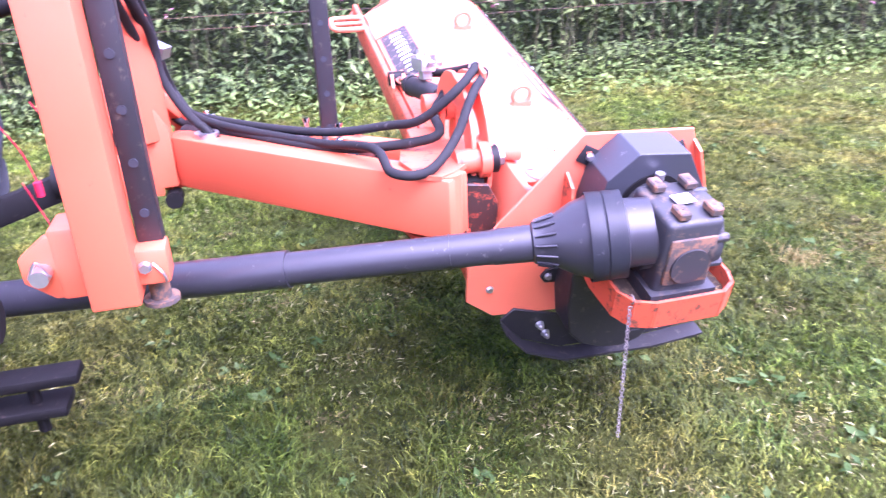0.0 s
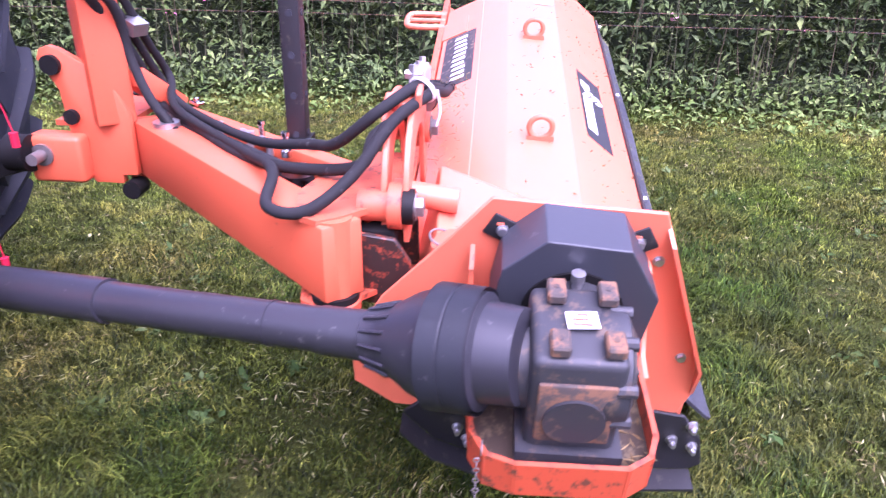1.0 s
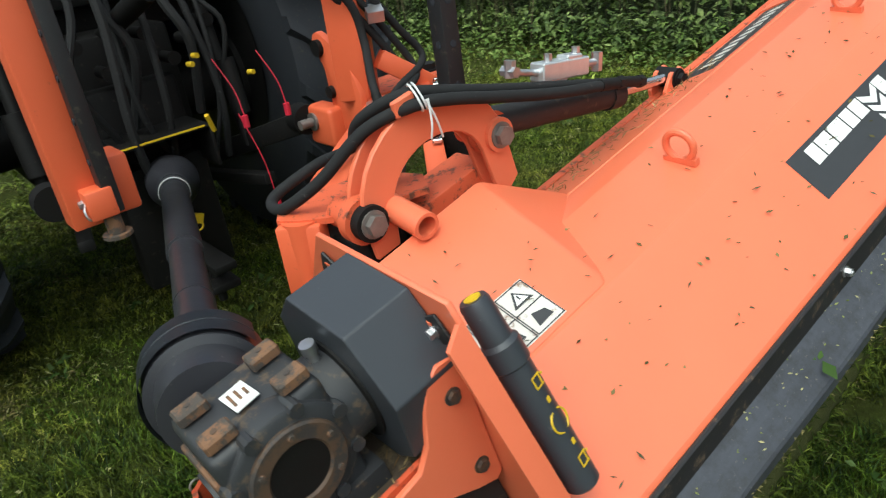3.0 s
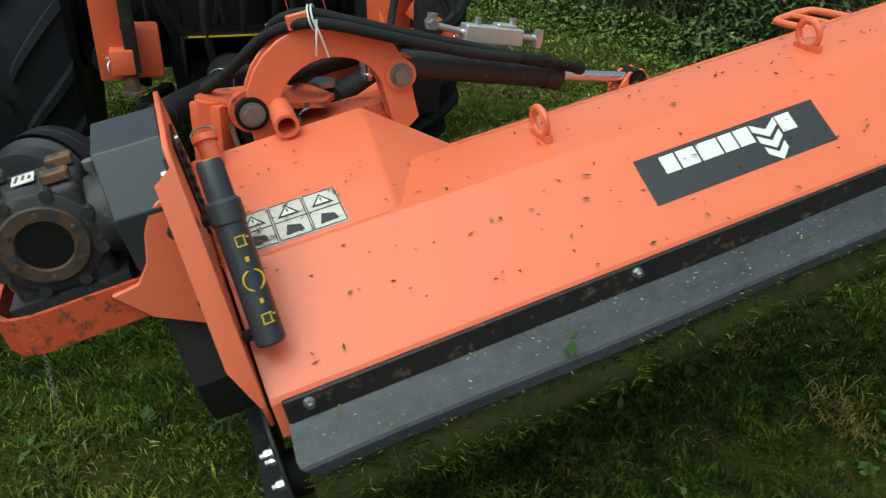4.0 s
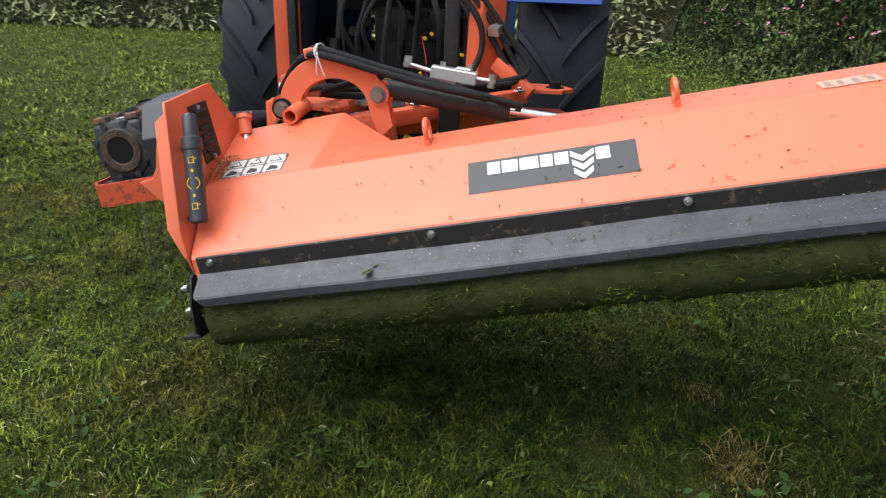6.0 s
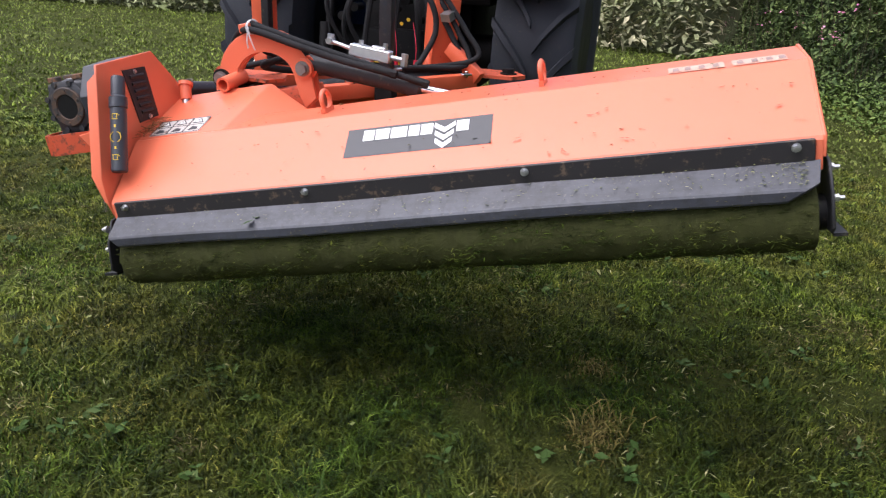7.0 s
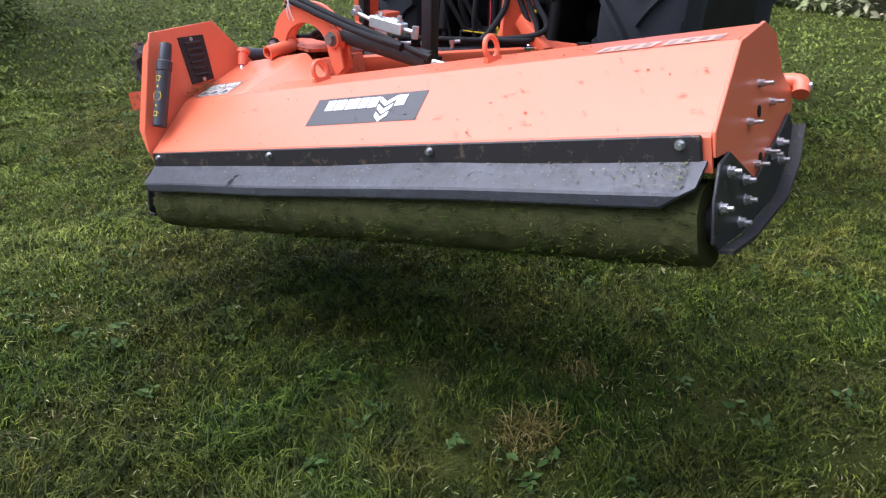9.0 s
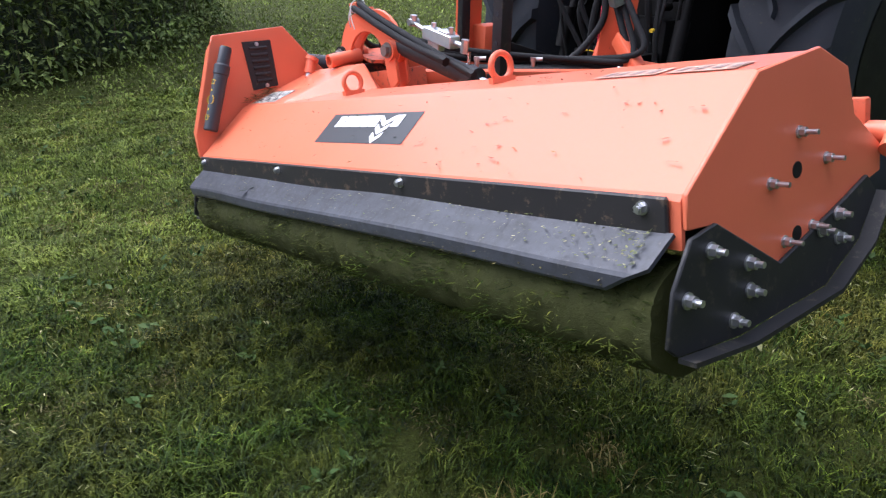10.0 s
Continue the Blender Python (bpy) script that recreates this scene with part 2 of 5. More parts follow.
def add_tube(bm, pts, r, seg=10, steps=6, closed=False):
    path = smooth_path(pts, steps) if steps > 1 else [Vector(q) for q in pts]
    rings, side = [], None
    for i, q in enumerate(path):
        d = (path[min(i + 1, len(path) - 1)] - path[max(i - 1, 0)]).normalized()
        if side is None:
            side = d.orthogonal().normalized()
        side = (side - d * side.dot(d)).normalized()
        up = d.cross(side)
        rings.append([bm.verts.new(q + r * (math.cos(a) * side + math.sin(a) * up)) for a in (2 * math.pi * k / seg for k in range(seg))])
    for a, b in zip(rings, rings[1:]):
        for k in range(seg):
            bm.faces.new((a[k], a[(k + 1) % seg], b[(k + 1) % seg], b[k]))
    bm.faces.new(list(reversed(rings[0])))
    bm.faces.new(rings[-1])


def add_ring(bm, centre, u, v, big, small, seg=24, ring=8, a0=0.0, a1=360.0):
    """A torus, or a part of one, in the plane of u and v."""
    c, u, v = Vector(centre), Vector(u).normalized(), Vector(v).normalized()
    w = u.cross(v)
    full = a1 - a0 >= 360
    rows = []
    for i in range(seg if full else seg + 1):
        a = radians(a0 + (a1 - a0) * i / seg)
        d = math.cos(a) * u + math.sin(a) * v
        rows.append([bm.verts.new(c + d * big + small * (math.cos(b) * d + math.sin(b) * w)) for b in (2 * math.pi * k / ring for k in range(ring))])
    pairs = list(zip(rows, rows[1:])) + ([(rows[-1], rows[0])] if full else [])
    for a, b in pairs:
        for k in range(ring):
            bm.faces.new((a[k], b[k], b[(k + 1) % ring], a[(k + 1) % ring]))
    if not full:
        bm.faces.new(rows[0])
        bm.faces.new(list(reversed(rows[-1])))


def add_lathe(bm, a, b, prof, seg=32):
    """Revolve (distance along a-b, radius) pairs."""
    turn, _ = frame_along(a, b)
    rows = []
    for d, r in prof:
        rows.append([bm.verts.new(Vector(a) + turn @ Vector((r * math.cos(t), r * math.sin(t), d))) for t in (2 * math.pi * k / seg for k in range(seg))])
    for p, q in zip(rows, rows[1:]):
        for k in range(seg):
            bm.faces.new((p[k], p[(k + 1) % seg], q[(k + 1) % seg], q[k]))
    bm.faces.new(list(reversed(rows[0])))
    bm.faces.new(rows[-1])


def soften(bm, w, seg=2, angle=0.5):
    bmesh.ops.recalc_face_normals(bm, faces=bm.faces)
    edges = [e for e in bm.edges if e.is_manifold and e.calc_face_angle(0) > angle]
    bmesh.ops.bevel(bm, geom=edges, offset=w, segments=seg, profile=0.5, affect='EDGES', clamp_overlap=True)


def part(name, bm, material, parent=None, label="", crease=0.6):
    bmesh.ops.recalc_face_normals(bm, faces=bm.faces)
    for e in bm.edges:
        e.smooth = not (e.is_manifold and e.calc_face_angle(0) > crease)
    for f in bm.faces:
        f.smooth = True
    me = bpy.data.meshes.new(name)
    bm.to_mesh(me)
    bm.free()
    me.materials.append(material)
    ob = new(name, me)
    ob.parent = parent
    if label:
        tagged(ob, label)
    return ob


def share(name, ob, parent, m):
    """Another object on the same mesh."""
    o = new(name, ob.data)
    o.parent, o.matrix_basis = parent, m
    return o


def thing(name, m, label, category, group=""):
    ob = new(name)
    ob.matrix_world = m
    return tagged(ob, label, category, group)


def mesh():
    return bmesh.new()


def hexbolt(name, parent, at, axis, r=0.011, h=0.010, stud=0.0, mat=None):
    """A bolt head with its washer, and a stud end where there is one."""
    bm, a, d = mesh(), Vector(at), Vector(axis).normalized()
    add_cyl(bm, a, a + d * h * 0.25, r * 1.3, seg=16)
    add_cyl(bm, a + d * h * 0.25, a + d * h * 1.25, r, seg=6)
    if stud:
        add_cyl(bm, a + d * h * 1.25, a + d * (h * 1.25 + stud), r * 0.55, seg=10)
    return part(name, bm, mat or ZINC, parent)


# The mower head hangs tilted; x along its width, y towards the tractor.
HEAD = Matrix(((-0.3929, -0.9155, 0.0870, 1.010), (0.8938, -0.4024, -0.1978, 2.161), (0.2161, 0.0, 0.9764, 0.566), (0, 0, 0, 1)))
# The tractor and its linkage stand upright on the ground; y is forwards.
TRACTOR = Matrix(((-0.4020, -0.9156, 0, 1.010), (0.9156, -0.4020, 0, 2.161), (0, 0, 1, 0), (0, 0, 0, 1)))

# ---- ground and hedges ----


def build_ground():
    bm = mesh()
    xs = [-400, -120, -40, -20, *[-12 + 0.4 * i for i in range(61)], 20, 40, 120, 400]
    rows = []
    for y in xs:
        rows.append([bm.verts.new((x, y + 1, 0.018 * (noise.noise((x * 0.9, y * 0.9, 3)) if abs(x) < 13 and abs(y) < 13 else 0) - 0.006)) for x in xs])
    for a, b in zip(rows, rows[1:]):
        for i in range(len(xs) - 1):
            bm.faces.new((a[i], a[i + 1], b[i + 1], b[i]))
    g = part("ground", bm, LAWN)
    return tagged(g, "mown lawn with damp patchy short grass", "lawn", kind="structure")


build_ground()


def stuff_mesh(name, verts, faces, material, label, category):
    me = bpy.data.meshes.new(name)
    me.vertices.add(len(verts))
    me.vertices.foreach_set("co", verts.astype(np.float32).ravel())
    k = faces.shape[1]
    me.loops.add(faces.size)
    me.loops.foreach_set("vertex_index", faces.astype(np.int32).ravel())
    me.polygons.add(len(faces))
    me.polygons.foreach_set("loop_start", np.arange(0, faces.size, k, dtype=np.int32))
    me.update(calc_edges=True)
    me.materials.append(material)
    return tagged(new(name, me), label, category, kind="stuff")


def field(xy, freq, seed):
    """A soft random field over the ground, about -1 to 1."""
    r = np.random.default_rng(seed)
    out = np.zeros(len(xy))
    for k in range(9):
        a, f = r.uniform(0, np.pi), freq * r.uniform(0.5, 1.9)
        out += np.sin(f * (xy[:, 0] * np.cos(a) + xy[:, 1] * np.sin(a)) + r.uniform(0, 6.3) + 1.3 * np.sin(f * 0.6 * (xy[:, 1] - xy[:, 0])))
    return out / 4.5


def blades(rng, xy, height, width, lean):
    """Bent blades of five corners at the given places."""
    n = len(xy)
    a, b = rng.uniform(0, 2 * np.pi, n), rng.uniform(0, 2 * np.pi, n)
    h, w = height * rng.uniform(0.55, 1.35, n), width * rng.uniform(0.7, 1.3, n)
    lumps = field(xy, 5.5, 1)
    h = h * np.clip(1 + 0.55 * lumps + 0.6 * field(xy, 17.0, 8) + 0.3 * field(xy, 45.0, 9), 0.22, 2.5)
    b = np.where(rng.uniform(0, 1, n) < 0.22, np.pi * 1.4 * field(xy, 3.0, 2) + rng.normal(0, 0.5, n), b)
    tip = lean * rng.uniform(0.2, 1.5, n) * h
    side = np.stack([np.cos(a), np.sin(a), 0 * a], 1) * w[:, None] / 2
    way = np.stack([np.cos(b), np.sin(b), 0 * b], 1)
    hump = 0.010 * field(xy, 13.0, 21) + 0.007 * field(xy, 36.0, 22)
    root = np.c_[xy, np.clip(hump, -0.006, 0.024) - 0.010]
    mid = root + way * (0.36 * tip)[:, None] + np.c_[0 * h, 0 * h, 0.70 * h + 0.010]
    top = root + way * tip[:, None] + np.c_[0 * h, 0 * h, h * rng.uniform(0.55, 1.05, n) + 0.010]
    v = np.stack([root - side, root + side, mid + side * 0.8, mid - side * 0.8, top], 1).reshape(-1, 3)
    i = np.arange(n)[:, None] * 5
    f = np.concatenate([i + [0, 1, 2], i + [0, 2, 3], i + [3, 2, 4]])
    return v, f


def leaf_cards(rng, pos, size, ratio, droop):
    """Folded leaves of four corners with a mid-rib crease."""
    n = len(pos)
    a, tilt = rng.uniform(0, 2 * np.pi, n), rng.normal(droop, 0.45, n)
    s = size * rng.uniform(0.6, 1.4, n)
    ahead = np.stack([np.cos(a) * np.cos(tilt), np.sin(a) * np.cos(tilt), -np.sin(tilt)], 1)
    side = np.stack([-np.sin(a), np.cos(a), rng.normal(0, 0.35, n)], 1)
    lift = np.cross(ahead, side)
    s3 = s[:, None]
    base, tip = pos, pos + ahead * s3
    l = pos + ahead * s3 * 0.45 + side * s3 * ratio / 2 + lift * s3 * 0.08
    r = pos + ahead * s3 * 0.45 - side * s3 * ratio / 2 + lift * s3 * 0.08
    v = np.stack([base, r, tip, l], 1).reshape(-1, 3)
    i = np.arange(n)[:, None] * 4
    return v, np.concatenate([i + [0, 1, 2], i + [0, 2, 3]])


rng = np.random.default_rng(7)


def lawn_places(count, centre, radius, power):
    r = radius * rng.uniform(0, 1, count) ** power
    a = rng.uniform(0, 2 * np.pi, count)
    return np.c_[centre[0] + r * np.cos(a), centre[1] + r * np.sin(a)]


def dark_share(xy):
    """How much of the lawn is darker, longer grass: two soft round patches."""
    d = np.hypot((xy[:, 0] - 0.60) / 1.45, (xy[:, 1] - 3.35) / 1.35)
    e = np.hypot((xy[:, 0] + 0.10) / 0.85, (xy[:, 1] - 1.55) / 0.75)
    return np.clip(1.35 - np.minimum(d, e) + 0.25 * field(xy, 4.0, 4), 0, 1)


def build_grass():
    near = lawn_places(560000, (0.5, 2.6), 4.6, 0.60)
    dark_ones = rng.uniform(0, 1, len(near)) < dark_share(near)
    # near blades that take the pale far colour, more of them towards +x
    pale_side = (rng.uniform(0, 1, len(near)) < np.clip(0.9 * (near[:, 0] - 0.7) - 0.6 * np.maximum(0, near[:, 1] - 1.3), 0, 0.75)) & ~dark_ones
    v1, f1 = blades(rng, near[~dark_ones & ~pale_side], 0.019, 0.0045, 2.2)
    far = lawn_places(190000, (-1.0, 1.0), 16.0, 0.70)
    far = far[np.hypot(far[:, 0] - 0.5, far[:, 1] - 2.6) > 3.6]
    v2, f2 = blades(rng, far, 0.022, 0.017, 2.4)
    v4, f4 = blades(rng, near[pale_side], 0.013, 0.0052, 2.6)
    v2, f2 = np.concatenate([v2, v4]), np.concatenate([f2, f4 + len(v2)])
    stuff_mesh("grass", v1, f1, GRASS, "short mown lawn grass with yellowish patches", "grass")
    stuff_mesh("far_grass", v2, f2, FAR_GRASS, "pale short grass, with haze put into its colour for the far lawn", "grass")
    tufts = lawn_places(520, (0.6, 3.0), 3.4, 0.6)
    tufts = np.repeat(tufts, 50, 0) + rng.normal(0, 0.04, (520 * 50, 2))
    v3, f3 = blades(rng, np.concatenate([near[dark_ones], tufts]), 0.031, 0.0040, 1.8)
    stuff_mesh("dark_grass", v3, f3, DARK_GRASS, "darker longer grass and tufts in the lawn", "grass")
    bits = lawn_places(64000, (0.2, 2.6), 7.0, 0.62)
    bits = bits[rng.uniform(0, 1, len(bits)) * (1 + 0.9 * field(bits, 6.0, 31)) > 0.35 + 0.55 * dark_share(bits)]
    pos = np.c_[bits, rng.uniform(0.012, 0.034, len(bits))]
    v, f = leaf_cards(rng, pos, 0.026, 0.14, 0.0)
    k = len(v)
    wide = lawn_places(120, (0.0, 3.4), 6.5, 0.62)
    v2, f2 = leaf_cards(rng, np.c_[wide, rng.uniform(0.015, 0.03, len(wide))], 0.026, 0.7, 0.0)
    stuff_mesh("clippings", np.concatenate([v, v2]), np.concatenate([f, f2 + k]), CLIPPINGS, "pale grass clippings scattered over the lawn", "clippings")
    spots = lawn_places(460, (0.4, 2.8), 5.0, 0.6)
    w = np.repeat(spots, 8, 0)
    pos = np.c_[w + rng.normal(0, 0.016, w.shape), rng.uniform(0.010, 0.026, len(w))]
    v, f = leaf_cards(rng, pos, 0.038, 0.5, 0.0)
    stuff_mesh("lawn_weeds", v, f, WEED, "broad-leaved weeds growing flat in the lawn", "weeds")
    heaps = lawn_places(520, (0.3, 2.6), 5.0, 0.62)
    heaps = heaps[rng.uniform(0, 1, len(heaps)) > 0.8 * dark_share(heaps)]
    w = np.repeat(heaps, 70, 0)
    w = w + rng.normal(0, 1, w.shape) * np.repeat(rng.uniform(0.03, 0.09, (len(heaps), 1)), 70, 0)
    v, f = leaf_cards(rng, np.c_[w, rng.uniform(0.008, 0.026, len(w))], 0.024, 0.13, 0.0)
    stuff_mesh("mulch", v, f, MULCH, "withered brown mown grass lying in thin mats", "mulch")
    dry = np.array(DRY_TUFTS)
    dry = np.repeat(dry, 170, 0) + rng.normal(0, 0.045, (170 * len(dry), 2))
    v, f = blades(rng, dry, 0.050, 0.0042, 1.4)
    stuff_mesh("dry_grass", v, f, DRY, "yellow withered grass tufts in the lawn", "grass")


DRY_TUFTS = [(0.27, 3.53), (0.33, 3.55), (-0.05, 3.33), (1.75, 3.3)]
build_grass()


def along(line, n, rng):
    """Random places along a line of corners: the point and the way across it."""
    p = np.array(line, float)
    seg = np.diff(p, axis=0)
    ln = np.hypot(*seg.T)
    k = rng.choice(len(seg), n, p=ln / ln.sum())
    t = rng.uniform(0, 1, n)
    at = p[k] + seg[k] * t[:, None]
    across = np.stack([-seg[k, 1], seg[k, 0]], 1) / ln[k][:, None]
    return at, across


def build_hedge(name, line, count, height, deep, size, label, seed, out, leaf=HEDGE, inner=HEDGE_DARK):
    """A bank of leafy growth along a line: leaves thick on the lawn side, a shade-coloured backing sheet behind, weeds
    at the foot.
    """
    r = np.random.default_rng(seed)
    at, across = along(line, count, r)
    z = height * r.uniform(0, 1, count) ** 0.9
    lump = np.array([noise.noise((x * 0.7, y * 0.7, h * 0.9 + seed)) + 0.5 * noise.noise((x * 2.3, y * 2.3, h * 2.3)) for x, y, h in np.c_[at, z]])
    d = deep * (0.15 + 0.30 * z / height) - deep * 0.34 * lump - np.abs(r.normal(0, 0.10, count))
    d = np.where(z < 0.3, d - r.uniform(0, 0.35, count), d)
    pos = np.c_[at + across * (out * d)[:, None], z * (1 + 0.15 * lump) + 0.03]
    kind = r.uniform(0, 1, count)
    parts = []
    for lo, hi, sz, ratio, droop in ((0, 0.25, 1.15, 0.34, 0.5), (0.25, 0.6, 0.75, 0.48, 0.25), (0.6, 1, 0.46, 0.6, 0.1)):
        parts.append(leaf_cards(r, pos[(kind >= lo) & (kind < hi)], size * sz, ratio, droop))
    q, c = along(line, count // 4, r)
    top = deep * r.uniform(0.5, 1.75, len(q))
    parts.append(leaf_cards(r, np.c_[q + c * (out * top)[:, None], height * (1.06 + 0.10 * r.normal(0, 1, len(q))) + 0.05 * top], size * 1.3, 0.5, 0.1))
    q, c = along(line, count // 5, r)
    parts.append(leaf_cards(r, np.c_[q + c * (out * deep * r.uniform(1.68, 1.85, len(q)))[:, None], height * 1.1 * r.uniform(0, 1, len(q))], size * 1.3, 0.5, 0.3))
    shift = np.cumsum([0] + [len(v) for v, _ in parts])
    stuff_mesh(name, np.concatenate([v for v, _ in parts]), np.concatenate([f + k for (_, f), k in zip(parts, shift)]), leaf, label, "hedge")
    n = count // 120
    q, c = along(line, n, r)
    foot = np.c_[q + c * (out * r.uniform(-0.15, 0.35, n))[:, None], 0 * r.uniform(0, 1, n)]
    h = r.uniform(0.2, 0.8, n) ** 1.5 * height
    way = r.normal(0, 0.12, (n, 2)) * h[:, None]
    wide = np.c_[r.normal(0, 1, (n, 2)), np.zeros(n)]
    wide *= (0.004 / np.linalg.norm(wide, axis=1))[:, None]
    mid, top = foot + np.c_[0.4 * way, 0.6 * h], foot + np.c_[way, h]
    v = np.stack([foot - wide, foot + wide, mid + wide * 0.7, mid - wide * 0.7, top], 1).reshape(-1, 3)
    i = np.arange(n)[:, None] * 5
    stuff_mesh(name + "_stems", v, np.concatenate([i + [0, 1, 2], i + [0, 2, 3], i + [3, 2, 4]]), STEM, "upright stems and seeding grasses in the bank", "stems")
    # backing sheet, its colour standing for the shade deep in the leaves
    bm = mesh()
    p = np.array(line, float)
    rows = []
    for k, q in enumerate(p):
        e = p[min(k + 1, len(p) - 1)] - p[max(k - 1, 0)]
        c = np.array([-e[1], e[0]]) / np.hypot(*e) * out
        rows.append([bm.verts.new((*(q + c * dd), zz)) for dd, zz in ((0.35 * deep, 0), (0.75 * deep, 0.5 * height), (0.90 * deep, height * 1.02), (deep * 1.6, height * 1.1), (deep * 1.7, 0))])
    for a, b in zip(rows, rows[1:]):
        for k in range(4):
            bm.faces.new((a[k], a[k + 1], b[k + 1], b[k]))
    core = part("hedge_backing", bm, inner)
    tagged(core, "backing sheet coloured as the shade inside the hedge", "hedge", kind="stuff")


BANK = [(7.5, 9.6), (3.3, 8.1), (0.5, 7.0), (-2.5, 5.8), (-5.5, 4.1), (-8.5, 2.0), (-9.9, 0.2)]
FIELD_EDGE = [(-9.9, 0.2), (-10.2, -4.0), (-7.6, -8.8), (-4.8, -14.2), (0.5, -20.0)]
WILLOW = [(7.5, -0.6), (3.1, -2.0), (2.0, -4.2), (1.5, -6.6), (2.6, -9.0), (6.0, -9.6)]
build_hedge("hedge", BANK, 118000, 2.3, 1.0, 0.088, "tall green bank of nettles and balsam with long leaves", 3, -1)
build_hedge("far_hedge", FIELD_EDGE, 30000, 2.6, 1.3, 0.20, "distant overgrown hedge at the end of the lawn, haze put into its pale leaf colour", 5, -1, HAZED_LEAF, FIELD_CORE)
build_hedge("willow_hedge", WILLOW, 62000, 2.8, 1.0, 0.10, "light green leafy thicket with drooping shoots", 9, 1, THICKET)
r = np.random.default_rng(12)
at, across = along(BANK, 260, r)
pos = np.c_[at + across * r.uniform(-0.1, 0.25, (260, 1)), r.uniform(0.6, 2.2, 260)]
v, f = leaf_cards(r, np.repeat(pos, 4, 0) + r.normal(0, 0.02, (1040, 3)), 0.035, 0.8, 0.1)
stuff_mesh("balsam_flowers", v, f, PETAL, "small pink balsam flowers in the bank", "flowers")

at, across = along(BANK, 15000, r)
ahead = r.uniform(0, 1, 15000) ** 1.6
pos = np.c_[at + across * (-0.05 + 0.75 * ahead)[:, None], r.uniform(0.02, 0.34, 15000) * (1 - 0.8 * ahead)]
v, f = leaf_cards(r, pos, 0.055, 0.42, 0.1)
stuff_mesh("verge_weeds", v, f, VERGE, "low light green nettles along the foot of the bank", "weeds")


def build_fence():
    """Two slack wires strung along the bank."""
    fence = thing("wire_fence", Matrix(), "two slack rusty fence wires in front of the bank", "fence")
    for z in (0.66, 0.755):
        bm = mesh()
        add_tube(bm, [(-5.4, 4.0, z), (-3.5, 5.13, z - 0.01), (-2.0, 5.74, z + 0.01), (-0.4, 6.37, z), (1.2, 7.0, z + 0.02), (3.4, 7.85, z)], 0.0024, 6)
        part("wire", bm, RUST, fence)


build_fence()

# ---- the mower head ----
mower = thing("flail_mower", HEAD, "orange flail mower head, raised and tilted behind the tractor", "mower")


def build_hood():
    bm = mesh()
    outer = [(-0.002, -0.060), (-0.002, 0.012), (0.004, 0.022), (0.186, 0.170), (0.196, 0.176), (0.366, 0.190), (0.376, 0.188), (0.462, 0.152), (0.492, 0.074), (0.496, 0.0)]
    inner = [(0.488, 0.0), (0.485, 0.072), (0.457, 0.146), (0.372, 0.183), (0.197, 0.169), (0.010, 0.018), (0.005, -0.060)]
    plate_x(bm, outer + inner, -0.060, 1.992)
    hood = part("hood", bm, ORANGE, mower, "bent orange sheet-steel hood with grass bits", 0.3)
    bm = mesh()
    plate_x(bm, [(0.455, 0.1515), (0.463, 0.1540), (0.600, 0.087), (0.604, 0.0), (0.598, 0.0), (0.594, 0.082)], -0.064, 1.81)
    part("front_slope", bm, ORANGE, mower, "orange sheet slope littered with straw", 0.3)
    # raised belt housing, which slopes down into the hood
    bm = mesh()
    v = [bm.verts.new(p) for p in ((-0.064, 0.20, 0.178), (0.27, 0.20, 0.1785), (0.312, 0.52, 0.280), (-0.064, 0.50, 0.280), (0.487, 0.47, 0.150), (0.312, 0.56, 0.10), (-0.064, 0.56, 0.10), (0.487, 0.52, 0.10), (0.27, 0.22, 0.1), (-0.064, 0.22, 0.1))]
    for f in ((0, 1, 2, 3), (1, 4, 2), (3, 2, 5, 6), (2, 4, 7, 5), (1, 8, 7, 4), (0, 9, 8, 1), (0, 3, 6, 9), (9, 6, 5, 8), (8, 5, 7)):
        bm.faces.new([v[i] for i in f])
    soften(bm, 0.008, 3, 0.2)
    part("belt_housing", bm, ORANGE, mower, "raised orange housing over the belt drive", 0.35)
    # dark inside of the cutting chamber
    bm = mesh()
    plate_x(bm, [(0.03, -0.06), (0.03, 0.01), (0.2, 0.14), (0.36, 0.16), (0.47, 0.06), (0.47, -0.02), (0.3, -0.05)], -0.06, 1.985)
    part("cutting_chamber", bm, DARK_STEEL, mower)
    # front lip
    bm = mesh()
    add_box(bm, (0.98, 0.618, 0.03), (1.98, 0.024, 0.11))
    soften(bm, 0.005)
    part("front_beam", bm, ORANGE_DIRTY, mower)


build_hood()


